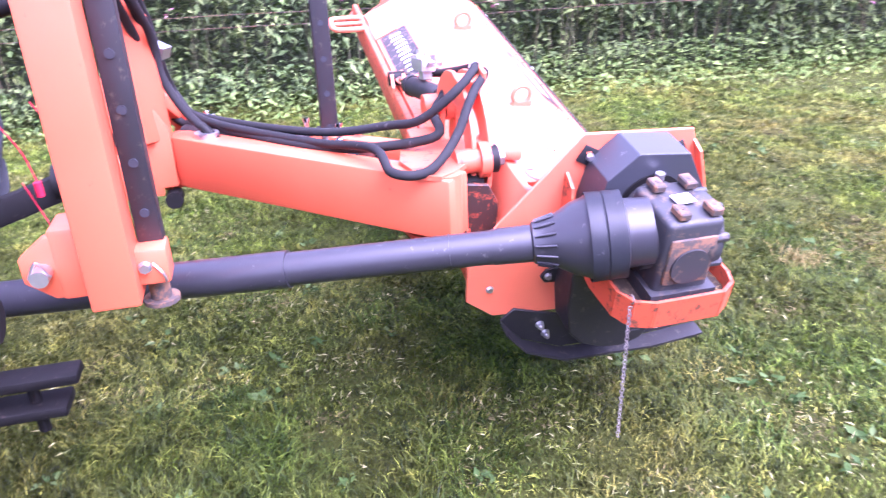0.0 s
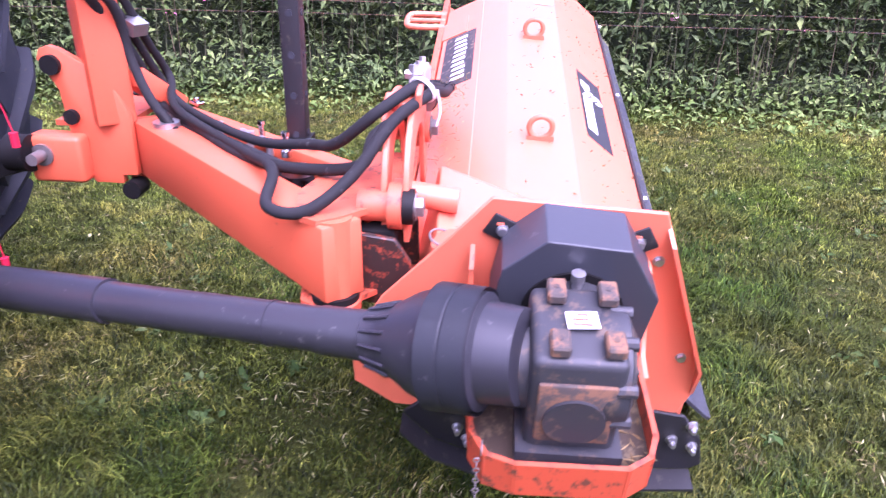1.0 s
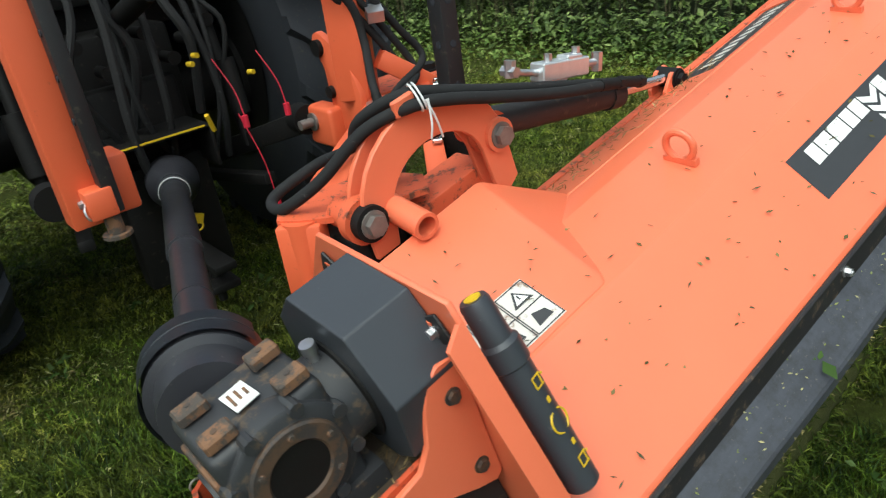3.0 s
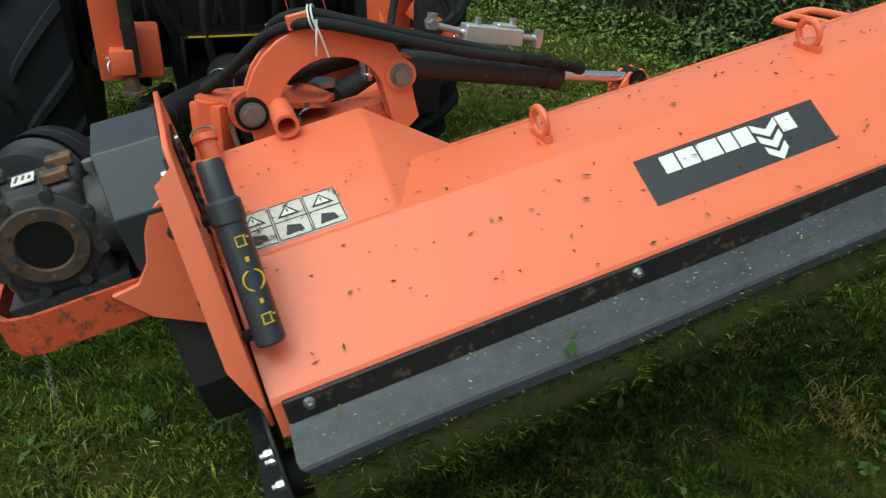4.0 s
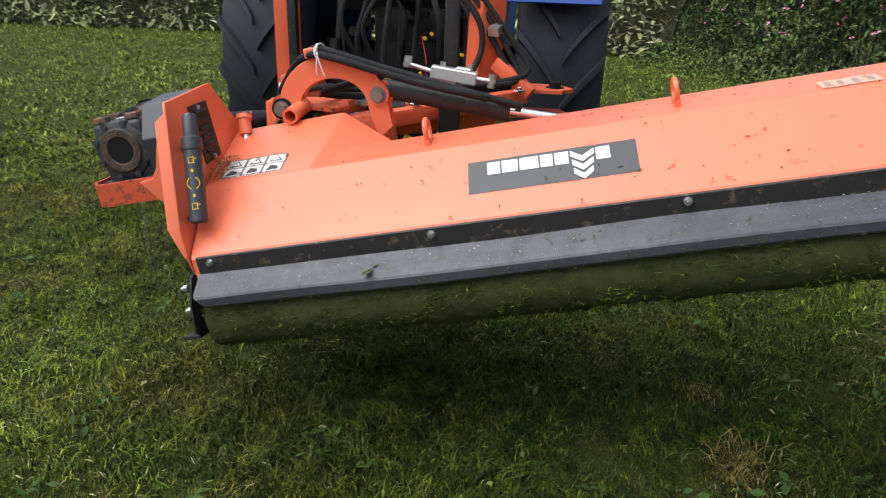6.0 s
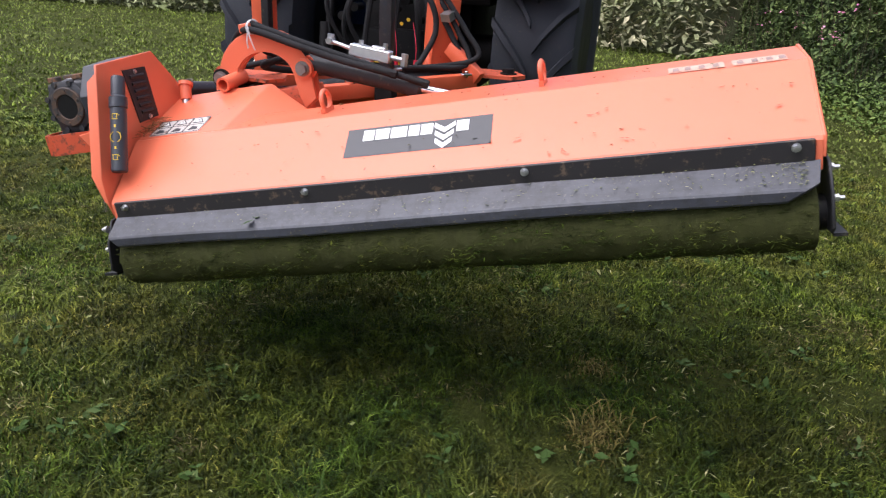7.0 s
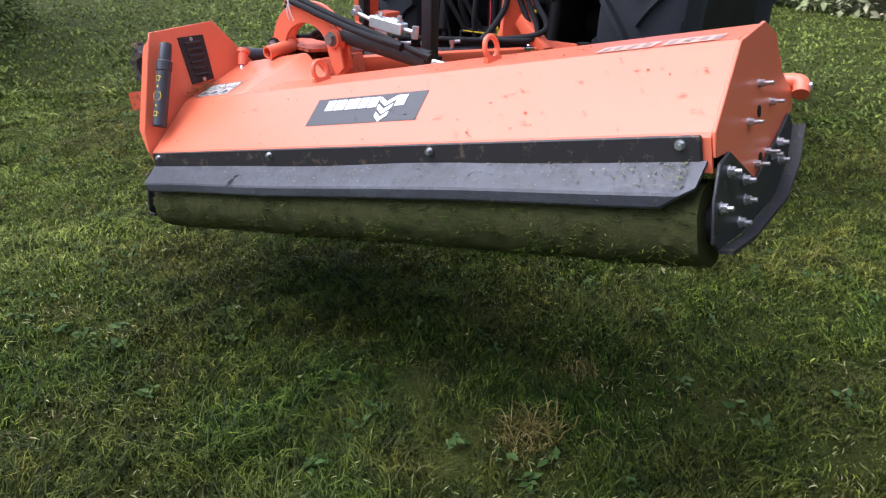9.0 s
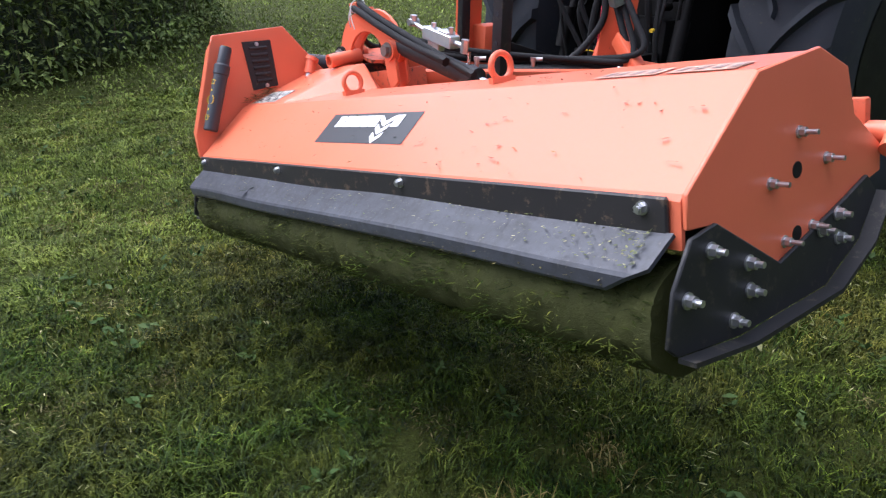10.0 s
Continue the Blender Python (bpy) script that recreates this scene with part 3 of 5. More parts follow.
def build_end_plate():
    bm = mesh()
    plate_x(bm, [(0.0, 0.022), (0.187, 0.174), (0.370, 0.195), (0.466, 0.155), (0.494, 0.07), (0.60, 0.0), (0.60, -0.05), (0.449, -0.079), (0.231, -0.141), (0.058, -0.035), (0.0, -0.03)], 1.992, 2.001)
    soften(bm, 0.002, 1)
    end = part("end_plate", bm, ORANGE, mower, "flat orange end plate with studs")
    for y, z, s in ((0.303, 0.066, 0.03), (0.392, 0.009, 0.03), (0.216, -0.003, 0.03), (0.258, -0.107, 0.03), (0.345, -0.099, 0.03)):
        hexbolt("stud_bolt", end, (2.001, y, z), (1, 0, 0), 0.0082, 0.010, s * 0.65)
    for y, z in ((0.297, 0.005), (0.297, -0.103)):
        bm = mesh()
        add_cyl(bm, (1.998, y, z), (2.0025, y, z), 0.014, seg=18)
        part("bolt_hole", bm, DARK_STEEL, end)
    # black skid with an outward foot
    skid_pts = [(0.058, -0.030), (-0.004, -0.040), (-0.048, -0.106), (-0.066, -0.188), (-0.045, -0.206), (0.110, -0.224), (0.38, -0.216), (0.50, -0.160), (0.565, -0.080), (0.53, -0.045), (0.449, -0.072), (0.231, -0.135)]

    def skid(x0, x1, foot, name):
        bm = mesh()
        plate_x(bm, skid_pts, x0, x1)
        soften(bm, 0.002, 1)
        s = part(name, bm, BLACK_PAINT, mower, "worn black steel skid plate")
        bm = mesh()
        edge = [(-0.045, -0.206), (0.110, -0.224), (0.38, -0.216), (0.50, -0.160), (0.565, -0.080)]
        lo = [(y, z - 0.008) for y, z in reversed(edge)]
        plate_x(bm, edge + lo, min(x1, x1 + foot), max(x1, x1 + foot))
        part("runner", bm, BLACK_PAINT, s, "muddy skid runner")
        return s

    s = skid(2.002, 2.010, 0.030, "skid")
    for y, z in ((0.040, -0.067), (0.138, -0.111), (0.140, -0.156), (0.095, -0.192), (-0.019, -0.127), (0.416, -0.093), (0.420, -0.137), (0.36, -0.11)):
        hexbolt("skid_bolt", s, (2.010, y, z), (1, 0, 0), 0.010, 0.011, 0.012)
    s = skid(-0.076, -0.084, -0.05, "skid")
    for y, z in ((-0.022, -0.064), (0.010, -0.110), (-0.034, -0.128), (0.45, -0.115), (0.43, -0.150), (0.095, -0.180)):
        hexbolt("skid_bolt", s, (-0.084, y, z), (-1, 0, 0), 0.0095, 0.011, 0.008)


build_end_plate()


def build_flap():
    bm = mesh()
    add_box(bm, (0.9665, -0.008, -0.012), (2.018, 0.010, 0.062))
    soften(bm, 0.003, 1)
    strip = part("clamp_strip", bm, STRIP, mower, "black strip bolted under the hood edge")
    for x in (0.0, 0.640, 1.286, 1.934):
        hexbolt("flap_bolt", strip, (x, -0.013, 0.001), (0, -1, 0), 0.0085, 0.009, 0.003)
    bm = mesh()
    # a bent sheet: slopes out, then a lip hangs down; the far corner is cut off
    rows = []
    for (y, z), x0, x1 in (((-0.010, -0.030), -0.044, 1.986), ((-0.058, -0.072), -0.052, 1.976), ((-0.068, -0.080), -0.050, 1.958), ((-0.072, -0.086), -0.044, 1.945), ((-0.072, -0.108), -0.022, 1.905)):
        rows.append([(x, y + 0.0015 * math.sin(9 * x), z + 0.0025 * math.sin(5.3 * x + 1)) for x in [x0 + (x1 - x0) * k / 24 for k in range(25)]])
    top = [[bm.verts.new(p) for p in row] for row in rows]
    low = [[bm.verts.new((x, y + 0.004, z - 0.006)) for x, y, z in row] for row in rows]
    for g in (top, low):
        for a, b in zip(g, g[1:]):
            for k in range(24):
                bm.faces.new((a[k], a[k + 1], b[k + 1], b[k]))
    for k in range(24):
        bm.faces.new((top[0][k], top[0][k + 1], low[0][k + 1], low[0][k]))
        bm.faces.new((top[-1][k], top[-1][k + 1], low[-1][k + 1], low[-1][k]))
    for k in (0, 24):
        for i in range(4):
            bm.faces.new((top[i][k], top[i + 1][k], low[i + 1][k], low[i][k]))
    part("rubber_flap", bm, FLAP, mower, "grey rubber flap flecked with grass and dust", 0.3)


build_flap()


def build_roller():
    bm = mesh()
    rings = []
    r0 = 0.092
    for i in range(161):
        x = -0.040 + 2.015 * i / 160
        rings.append([bm.verts.new((x, 0.030 + (r0 + 0.009 * noise.noise((x * 38, 4 * math.cos(t), 4 * math.sin(t)))) * math.cos(t), -0.176 + (r0 + 0.006 * noise.noise((x * 38, 4 * math.cos(t), 4 * math.sin(t)))) * math.sin(t))) for t in (2 * math.pi * k / 32 for k in range(32))])
    for a, b in zip(rings, rings[1:]):
        for k in range(32):
            bm.faces.new((a[k], a[(k + 1) % 32], b[(k + 1) % 32], b[k]))
    bm.faces.new(rings[0])
    bm.faces.new(list(reversed(rings[-1])))
    roller = part("rear_roller", bm, ROLLER, mower, "rear roller caked with wet grass")
    for x0, x1 in ((-0.078, -0.040), (1.970, 2.002)):
        bm = mesh()
        add_cyl(bm, (x0, 0.03, -0.176), (x1, 0.03, -0.176), 0.045, seg=24)
        part("roller_bearing", bm, DARK_STEEL, roller)


build_roller()


def build_shield():
    """The upright plate beside the gearbox, its bent rear edge and what is bolted to it."""
    bm = mesh()
    plate_x(bm, [(0.405, 0.455), (0.484, 0.358), (0.596, 0.228), (0.662, 0.107), (0.662, -0.002), (0.585, -0.065), (0.400, -0.078), (0.012, -0.040), (-0.006, 0.02), (-0.004, 0.095), (0.108, 0.403), (0.121, 0.440)], -0.075, -0.066)
    soften(bm, 0.002, 1)
    shield = part("side_shield", bm, ORANGE, mower, "tall orange side plate with a bent rear edge")
    bm = mesh()
    # the rear edge, bent back and in
    a = [(-0.067, 0.112, 0.416), (-0.067, -0.004, 0.095), (-0.067, -0.006, 0.02)]
    b = [(-0.104, 0.104, 0.392), (-0.104, 0.000, 0.106), (-0.076, -0.007, 0.02)]
    va = [bm.verts.new(p) for p in a]
    vb = [bm.verts.new(p) for p in b]
    vc = [bm.verts.new((x, y + 0.007, z)) for x, y, z in a]
    vd = [bm.verts.new((x, y + 0.007, z)) for x, y, z in b]
    for k in (0, 1):
        bm.faces.new((va[k], va[k + 1], vb[k + 1], vb[k]))
        bm.faces.new((vc[k], vc[k + 1], vd[k + 1], vd[k]))
        bm.faces.new((vb[k], vb[k + 1], vd[k + 1], vd[k]))
    bm.faces.new((va[0], vb[0], vd[0], vc[0]))
    bm.faces.new((va[2], vb[2], vd[2], vc[2]))
    part("bent_edge", bm, ORANGE, shield)
    for y, z in ((0.120, 0.344), (0.037, 0.119), (0.600, 0.030)):
        hexbolt("shield_bolt", shield, (-0.075, y, z), (-1, 0, 0), 0.008, 0.006)
    # louvred plate on the inner face
    bm = mesh()
    plate_x(bm, [(0.229, 0.408), (0.343, 0.408), (0.345, 0.237), (0.243, 0.230)], -0.0655, -0.061)
    vent = part("louvre_plate", bm, BLACK_PAINT, shield, "black plate with pressed louvres")
    for k in range(6):
        z = 0.262 + 0.024 * k
        bm = mesh()
        add_cyl(bm, (-0.061, 0.262 - 0.002 * k, z), (-0.061, 0.322, z), 0.0065, seg=10)
        part("louvre", bm, BLACK_PAINT, vent)
    for y, z in ((0.285, 0.397), (0.300, 0.243)):
        hexbolt("vent_screw", vent, (-0.061, y, z), (1, 0, 0), 0.006, 0.004)
    # black tool tube clipped behind the bent edge
    top, low = Vector((-0.020, 0.150, 0.394)), Vector((-0.024, 0.036, 0.106))
    d = (top - low).normalized()
    bm = mesh()
    add_lathe(bm, low, top, [(0, 0.022), (0.004, 0.0255), (0.205, 0.0255), (0.208, 0.0285), (0.240, 0.0285), (0.246, 0.0225), (0.302, 0.0215), (0.309, 0.019)], 28)
    tube = part("document_tube", bm, GREY_COVER, shield, "black plastic document tube with yellow marks")
    side = d.cross(Vector((1, 0, 0))).normalized()
    out = Vector((0.30, 0, 0)) - side
    out = out.normalized() if out.y < 0 else Vector((0.4, -0.9, 0)).normalized()
    across = d.cross(out).normalized()
    turn = Matrix((across, d, out)).transposed()

    def mark(u, h, w, t):
        bm = mesh()
        add_box(bm, low + d * h + out * 0.0258 + across * u, (w, t, 0.0012), turn)
        part("yellow_mark", bm, YELLOW, tube)

    for h in (0.045, 0.175):
        mark(0, h + 0.008, 0.018, 0.002), mark(0, h - 0.008, 0.018, 0.002), mark(-0.008, h, 0.002, 0.016), mark(0.006, h, 0.002, 0.016), mark(0.012, h + 0.004, 0.004, 0.003)
    for h in (0.075, 0.145):
        mark(0, h, 0.006, 0.008)
    bm = mesh()
    add_ring(bm, low + d * 0.11 + out * 0.0235, across, d, 0.017, 0.0016, 24, 6)
    part("yellow_ring", bm, YELLOW, tube)
    for h in (0.22, 0.02):
        bm = mesh()
        add_box(bm, low + d * h - out * 0.02 + Vector((-0.02, 0, 0)), (0.03, 0.02, 0.012))
        part("tube_clip", bm, BLACK_PAINT, tube)
    bm = mesh()
    add_cyl(bm, top - d * 0.0005, top + d * 0.0012, 0.012, seg=18)
    part("cap_mark", bm, YELLOW, tube)


build_shield()


def build_gearbox():
    # tray that carries the gearbox
    bm = mesh()
    base = [(-0.074, 0.158), (-0.17, 0.155), (-0.355, 0.148), (-0.392, 0.160), (-0.416, 0.195), (-0.419, 0.355), (-0.405, 0.398), (-0.365, 0.420), (-0.27, 0.428), (-0.074, 0.428)]
    plate_z(bm, base, 0.186, 0.196)
    tray = part("gearbox_tray", bm, SOIL, mower, "tray floor caked with soil and straw")
    bm = mesh()
    for (x0, y0), (x1, y1) in list(zip(base, base[1:]))[:-1]:
        dx, dy = x1 - x0, y1 - y0
        ln = math.hypot(dx, dy)
        add_box(bm, ((x0 + x1) / 2, (y0 + y1) / 2, 0.200), (ln + 0.007, 0.008, 0.070), Matrix.Rotation(math.atan2(dy, dx), 3, 'Z'))
    plate_y(bm, [(-0.274, 0.235), (-0.274, 0.165), (-0.240, 0.168), (-0.205, 0.182), (-0.175, 0.205), (-0.145, 0.226), (-0.110, 0.236), (-0.076, 0.240), (-0.076, 0.252), (-0.120, 0.248)], 0.424, 0.432)
    part("tray_rim", bm, ORANGE_MUD, tray, "scuffed muddy orange rim")
    bm = mesh()
    plate_y(bm, [(-0.235, 0.226), (-0.190, 0.232), (-0.165, 0.262), (-0.150, 0.310), (-0.132, 0.345), (-0.110, 0.358), (-0.076, 0.352), (-0.076, 0.118), (-0.090, 0.108), (-0.120, 0.122), (-0.190, 0.166)], 0.138, 0.148)
    soften(bm, 0.002, 1)
    g = part("gusset", bm, ORANGE, tray)
    for x, z in ((-0.105, 0.300), (-0.105, 0.16)):
        hexbolt("gusset_bolt", g, (x, 0.138, z), (0, -1, 0), 0.010, 0.006, 0, DARK_RUST)
    bm = mesh()
    plate_y(bm, [(-0.16, 0.17), (-0.12, 0.34), (-0.076, 0.36), (-0.076, 0.10)], 0.430, 0.438)
    part("gusset", bm, ORANGE_DIRTY, tray)
    # cast housing
    cx, cy, cz = -0.300, 0.270, 0.315
    bm = mesh()
    add_box(bm, (cx, cy + 0.008, cz - 0.008), (0.160, 0.132, 0.190))
    soften(bm, 0.014, 3)
    add_lathe(bm, (cx, cy - 0.068, cz + 0.004), (cx, cy, cz + 0.004), [(0, 0.080), (0.004, 0.086), (0.034, 0.090), (0.060, 0.078)], 40)
    add_cyl(bm, (cx, cy + 0.07, cz), (cx, cy + 0.10, cz), 0.066, seg=36)
    add_cyl(bm, (cx + 0.08, cy, cz), (-0.08, cy, cz), 0.068, seg=28)
    add_box(bm, (cx, cy + 0.008, 0.212), (0.19, 0.155, 0.034))
    gear = part("gearbox", bm, CAST_IRON, mower, "dark cast-iron gearbox with rusty flanges")
    for k in range(8):
        a = radians(45 * k + 22)
        bm = mesh()
        add_cyl(bm, (cx + 0.083 * math.cos(a), cy - 0.072, cz + 0.004 + 0.083 * math.sin(a)), (cx + 0.083 * math.cos(a), cy - 0.04, cz + 0.004 + 0.083 * math.sin(a)), 0.010, seg=10)
        part("flange_bolt", bm, CAST_IRON, gear)
    bm = mesh()
    add_lathe(bm, (cx, cy - 0.066, cz + 0.004), (cx, cy - 0.10, cz + 0.004), [(0, 0.067), (0.006, 0.067), (0.009, 0.064), (0.009, 0.044), (0.002, 0.038), (-0.01, 0.036)], 36)
    ring = part("bearing_ring", bm, DARK_RUST, gear, "rusty bearing flange")
    bm = mesh()
    add_cyl(bm, (cx, cy - 0.056, cz + 0.004), (cx, cy - 0.0715, cz + 0.004), 0.0435, seg=28)
    part("bearing_bore", bm, DARK_STEEL, ring)
    for k in range(6):
        a = radians(60 * k + 20)
        hexbolt("ring_bolt", ring, (cx + 0.055 * math.cos(a), cy - 0.0748, cz + 0.004 + 0.055 * math.sin(a)), (0, -1, 0), 0.004, 0.003, 0, RUST)
    bm = mesh()
    add_box(bm, (cx - 0.082, cy + 0.008, cz - 0.010), (0.010, 0.108, 0.118))
    soften(bm, 0.01, 2)
    face = part("cover_plate", bm, RUST, gear, "rust-stained side cover")
    bm = mesh()
    add_cyl(bm, (cx - 0.086, cy + 0.008, cz - 0.020), (cx - 0.092, cy + 0.008, cz - 0.020), 0.044, seg=30)
    part("cover_boss", bm, CAST_IRON, face)
    for x, y in ((-0.247, 0.307), (-0.248, 0.233), (-0.353, 0.307), (-0.351, 0.233)):
        bm = mesh()
        add_box(bm, (x, y, 0.413), (0.042, 0.027, 0.018))
        soften(bm, 0.003, 1)
        lug = part("mounting_lug", bm, RUST, gear, "bare rusty lug")
        bm = mesh()
        add_cyl(bm, (x, y, 0.420), (x, y, 0.4228), 0.0045, seg=12)
        part("bolt_hole", bm, DARK_RUST, lug)
    bm = mesh()
    add_box(bm, (-0.302, 0.273, 0.4090), (0.034, 0.045, 0.0015), Matrix.Rotation(0.08, 3, 'Z'))
    plate_label = part("type_plate", bm, WHITE, gear, "small white printed plate")
    for k in range(3):
        bm = mesh()
        add_box(bm, (-0.312 + 0.010 * k, 0.273 + 0.003 * (k % 2), 0.4102), (0.004, 0.028 - 0.006 * k, 0.001))
        part("print_bar", bm, RUST, plate_label)
    bm = mesh()
    add_cyl(bm, (-0.200, 0.271, 0.355), (-0.200, 0.271, 0.395), 0.008, seg=14)
    add_cyl(bm, (-0.200, 0.271, 0.395), (-0.200, 0.271, 0.410), 0.011, seg=14)
    part("breather_plug", bm, ZINC, gear)
    # dark belt cover box, open towards the gearbox
    bm = mesh()
    prof = [(0.150, 0.250), (0.137, 0.347), (0.192, 0.440), (0.320, 0.452), (0.386, 0.392), (0.402, 0.300), (0.402, 0.215), (0.200, 0.215)]
    plate_x(bm, prof, -0.182, -0.076)
    soften(bm, 0.0025, 2)
    cover = part("belt_cover", bm, GREY_COVER, mower, "dark grey folded sheet belt cover", 0.12)
    bm = mesh()
    add_cyl(bm, (-0.18, cy, cz), (-0.186, cy, cz), 0.082, seg=28)
    part("cover_opening", bm, DARK_STEEL, cover)
    for y, z, t in ((0.386, 0.398, 0.5), (0.160, 0.385, -0.5)):
        bm = mesh()
        add_box(bm, (-0.080, y, z), (0.006, 0.052, 0.045), Matrix.Rotation(t, 3, 'X'))
        soften(bm, 0.004, 2)
        ear = part("fixing_ear", bm, BLACK_PAINT, cover)
        hexbolt("ear_bolt", ear, (-0.083, y, z), (-1, 0, 0), 0.008, 0.008)
        bm = mesh()
        add_box(bm, (-0.0835, y + 0.004, z + 0.012), (0.001, 0.012, 0.005))
        part("ear_slot", bm, ORANGE, ear)
    # lower belt guard, seen under the tray
    bm = mesh()
    plate_x(bm, [(0.160, 0.100), (0.150, 0.060), (0.140, 0.000), (0.160, -0.070), (0.195, -0.130), (0.250, -0.150), (0.310, -0.142), (0.370, -0.115), (0.410, -0.070), (0.425, 0.020), (0.430, 0.182), (0.165, 0.182)], -0.180, -0.078)
    soften(bm, 0.006, 2, 0.7)
    guard = part("belt_guard", bm, BLACK_PAINT, mower, "rounded black lower belt guard with a worn sticker", 0.35)
    bm = mesh()
    plate_x(bm, [(0.40, 0.085), (0.455, 0.075), (0.468, 0.055), (0.455, 0.035), (0.40, 0.030)], -0.086, -0.079)
    ear = part("fixing_ear", bm, BLACK_PAINT, guard)
    hexbolt("ear_bolt", ear, (-0.086, 0.448, 0.056), (-1, 0, 0), 0.008, 0.007)
    for k in range(5):
        bm = mesh()
        add_box(bm, (-0.1805, 0.225, -0.040 - 0.014 * k), (0.0015, 0.044 - 0.006 * (k % 2), 0.004))
        part("sticker_bar", bm, GREY_COVER, guard)


build_gearbox()


def build_decals():
    """Films stuck on the sloping rear face; the marks are plain shapes."""
    p0, p1 = Vector((0, 0.004, 0.022)), Vector((0, 0.186, 0.170))
    up = (p1 - p0).normalized()
    nrm = Vector((0, -up.z, up.y))

    def on(x, s, lift):
        return Vector((x, 0, 0)) + p0 + up * s + nrm * lift

    def film(bm, pts, lift):
        bm.faces.new([bm.verts.new(on(x, s, lift)) for x, s in pts])
        bm.faces.new([bm.verts.new(on(x, s, lift - 0.0008)) for x, s in reversed(pts)])

    bm = mesh()
    lo, hi = 0.077, 0.181
    film(bm, [(0.744, lo), (1.188, lo), (1.188, hi), (0.744, hi)], 0.0012)
    decal = part("dark_decal", bm, DECAL, mower, "dark rectangular decal with white block marks")
    # white blocks and three chevrons
    x, h0, h1 = 0.797, 0.132, 0.171
    for w in (0.034, 0.043, 0.050, 0.033, 0.036):
        bm = mesh()
        film(bm, [(x, h0), (x + w, h0), (x + w, h1), (x, h1)], 0.0026)
        part("white_block", bm, WHITE, decal)
        x += w + 0.005
    cx = x + 0.031
    for k in range(3):
        bm = mesh()
        b = h1 - 0.014 - 0.028 * k
        wd = 0.031 - 0.003 * k
        film(bm, [(cx - wd, b + 0.014), (cx, b - 0.006), (cx, b - 0.024), (cx - wd, b - 0.003)], 0.0026)
        film(bm, [(cx, b - 0.006), (cx + wd, b + 0.014), (cx + wd, b - 0.003), (cx, b - 0.024)], 0.0026)
        part("white_chevron", bm, WHITE, decal)
    x = cx + 0.035
    bm = mesh()
    film(bm, [(x, h0), (x + 0.036, h0), (x + 0.036, h1), (x, h1)], 0.0026)
    part("white_block", bm, WHITE, decal)
    # warning label on the belt housing slope
    q0, q1 = Vector((0, 0.193, 0.1757)), Vector((0, 0.498, 0.2777))
    up2 = (q1 - q0).normalized()
    n2 = Vector((0, -up2.z, up2.y))

    def film2(bm, pts, lift):
        for dl in (0, -0.0008):
            f = [bm.verts.new(Vector((x, 0, 0)) + q0 + up2 * s + n2 * (lift + dl)) for x, s in pts]
            bm.faces.new(f if dl == 0 else list(reversed(f)))

    bm = mesh()
    film2(bm, [(-0.02, 0.020), (0.178, 0.020), (0.178, 0.120), (-0.02, 0.120)], 0.0015)

    def sign_art(c):
        bm = mesh()
        film2(bm, [(c - 0.018, 0.032), (c + 0.018, 0.034), (c + 0.014, 0.050), (c - 0.010, 0.058)], 0.0026)
        return bm

    warn = part("warning_label", bm, SOILED, mower, "soiled white pictogram label with black signs")
    for k in range(3):
        bm = mesh()
        c = 0.013 + 0.066 * k
        part("sign_picture", sign_art(c), DECAL, warn)
        for a, b in (((c - 0.031, 0.022), (c + 0.031, 0.024)), ((c - 0.031, 0.116), (c + 0.031, 0.118)), ((c - 0.032, 0.022), (c - 0.030, 0.118)), ((c + 0.030, 0.022), (c + 0.032, 0.118)), ((c - 0.031, 0.069), (c + 0.031, 0.071))):
            bm = mesh()
            film2(bm, [a, (b[0], a[1]), b, (a[0], b[1])], 0.0026)
            part("sign_border", bm, DECAL, warn)
        bm = mesh()
        film2(bm, [(c - 0.022, 0.080), (c + 0.022, 0.080), (c, 0.110)], 0.0026)
        sign = part("warning_sign", bm, DECAL, warn)
        bm = mesh()
        film2(bm, [(c - 0.014, 0.084), (c + 0.014, 0.084), (c, 0.104)], 0.0036)
        part("sign_centre", bm, WHITE, warn)
        bm = mesh()
        film2(bm, [(c - 0.0012, 0.089), (c + 0.0012, 0.089), (c + 0.0016, 0.098), (c - 0.0016, 0.098)], 0.0046)
        part("sign_bar", bm, DECAL, warn)
    # labels on the far end of the top face
    for a, b in ((1.66, 1.80), (1.82, 1.95)):
        bm = mesh()
        for z in (0.0, -0.0008):
            f = [bm.verts.new((x, y, 0.176 + (y - 0.196) * 0.0824 + 0.0025 + z)) for x, y in ((a, 0.205), (b, 0.205), (b, 0.27), (a, 0.27))]
            bm.faces.new(f if z == 0 else list(reversed(f)))
        end_label = part("safety_label", bm, FADED, mower, "pale safety label")
    for a in (1.67, 1.70, 1.735, 1.77, 1.83, 1.865, 1.90, 1.93):
        bm = mesh()
        bm.faces.new([bm.verts.new((x, y, 0.176 + (y - 0.196) * 0.0824 + 0.0038)) for x, y in ((a, 0.215), (a + 0.018, 0.218), (a + 0.016, 0.258), (a + 0.002, 0.25))])
        part("label_bar", bm, PRINT, end_label)
    # dark film with worn white marks on the front slope
    s0, s1 = Vector((0, 0.470, 0.1485)), Vector((0, 0.592, 0.089))
    bm = mesh()
    w = Vector((0, 0.44, 0.9)).normalized() * 0.002
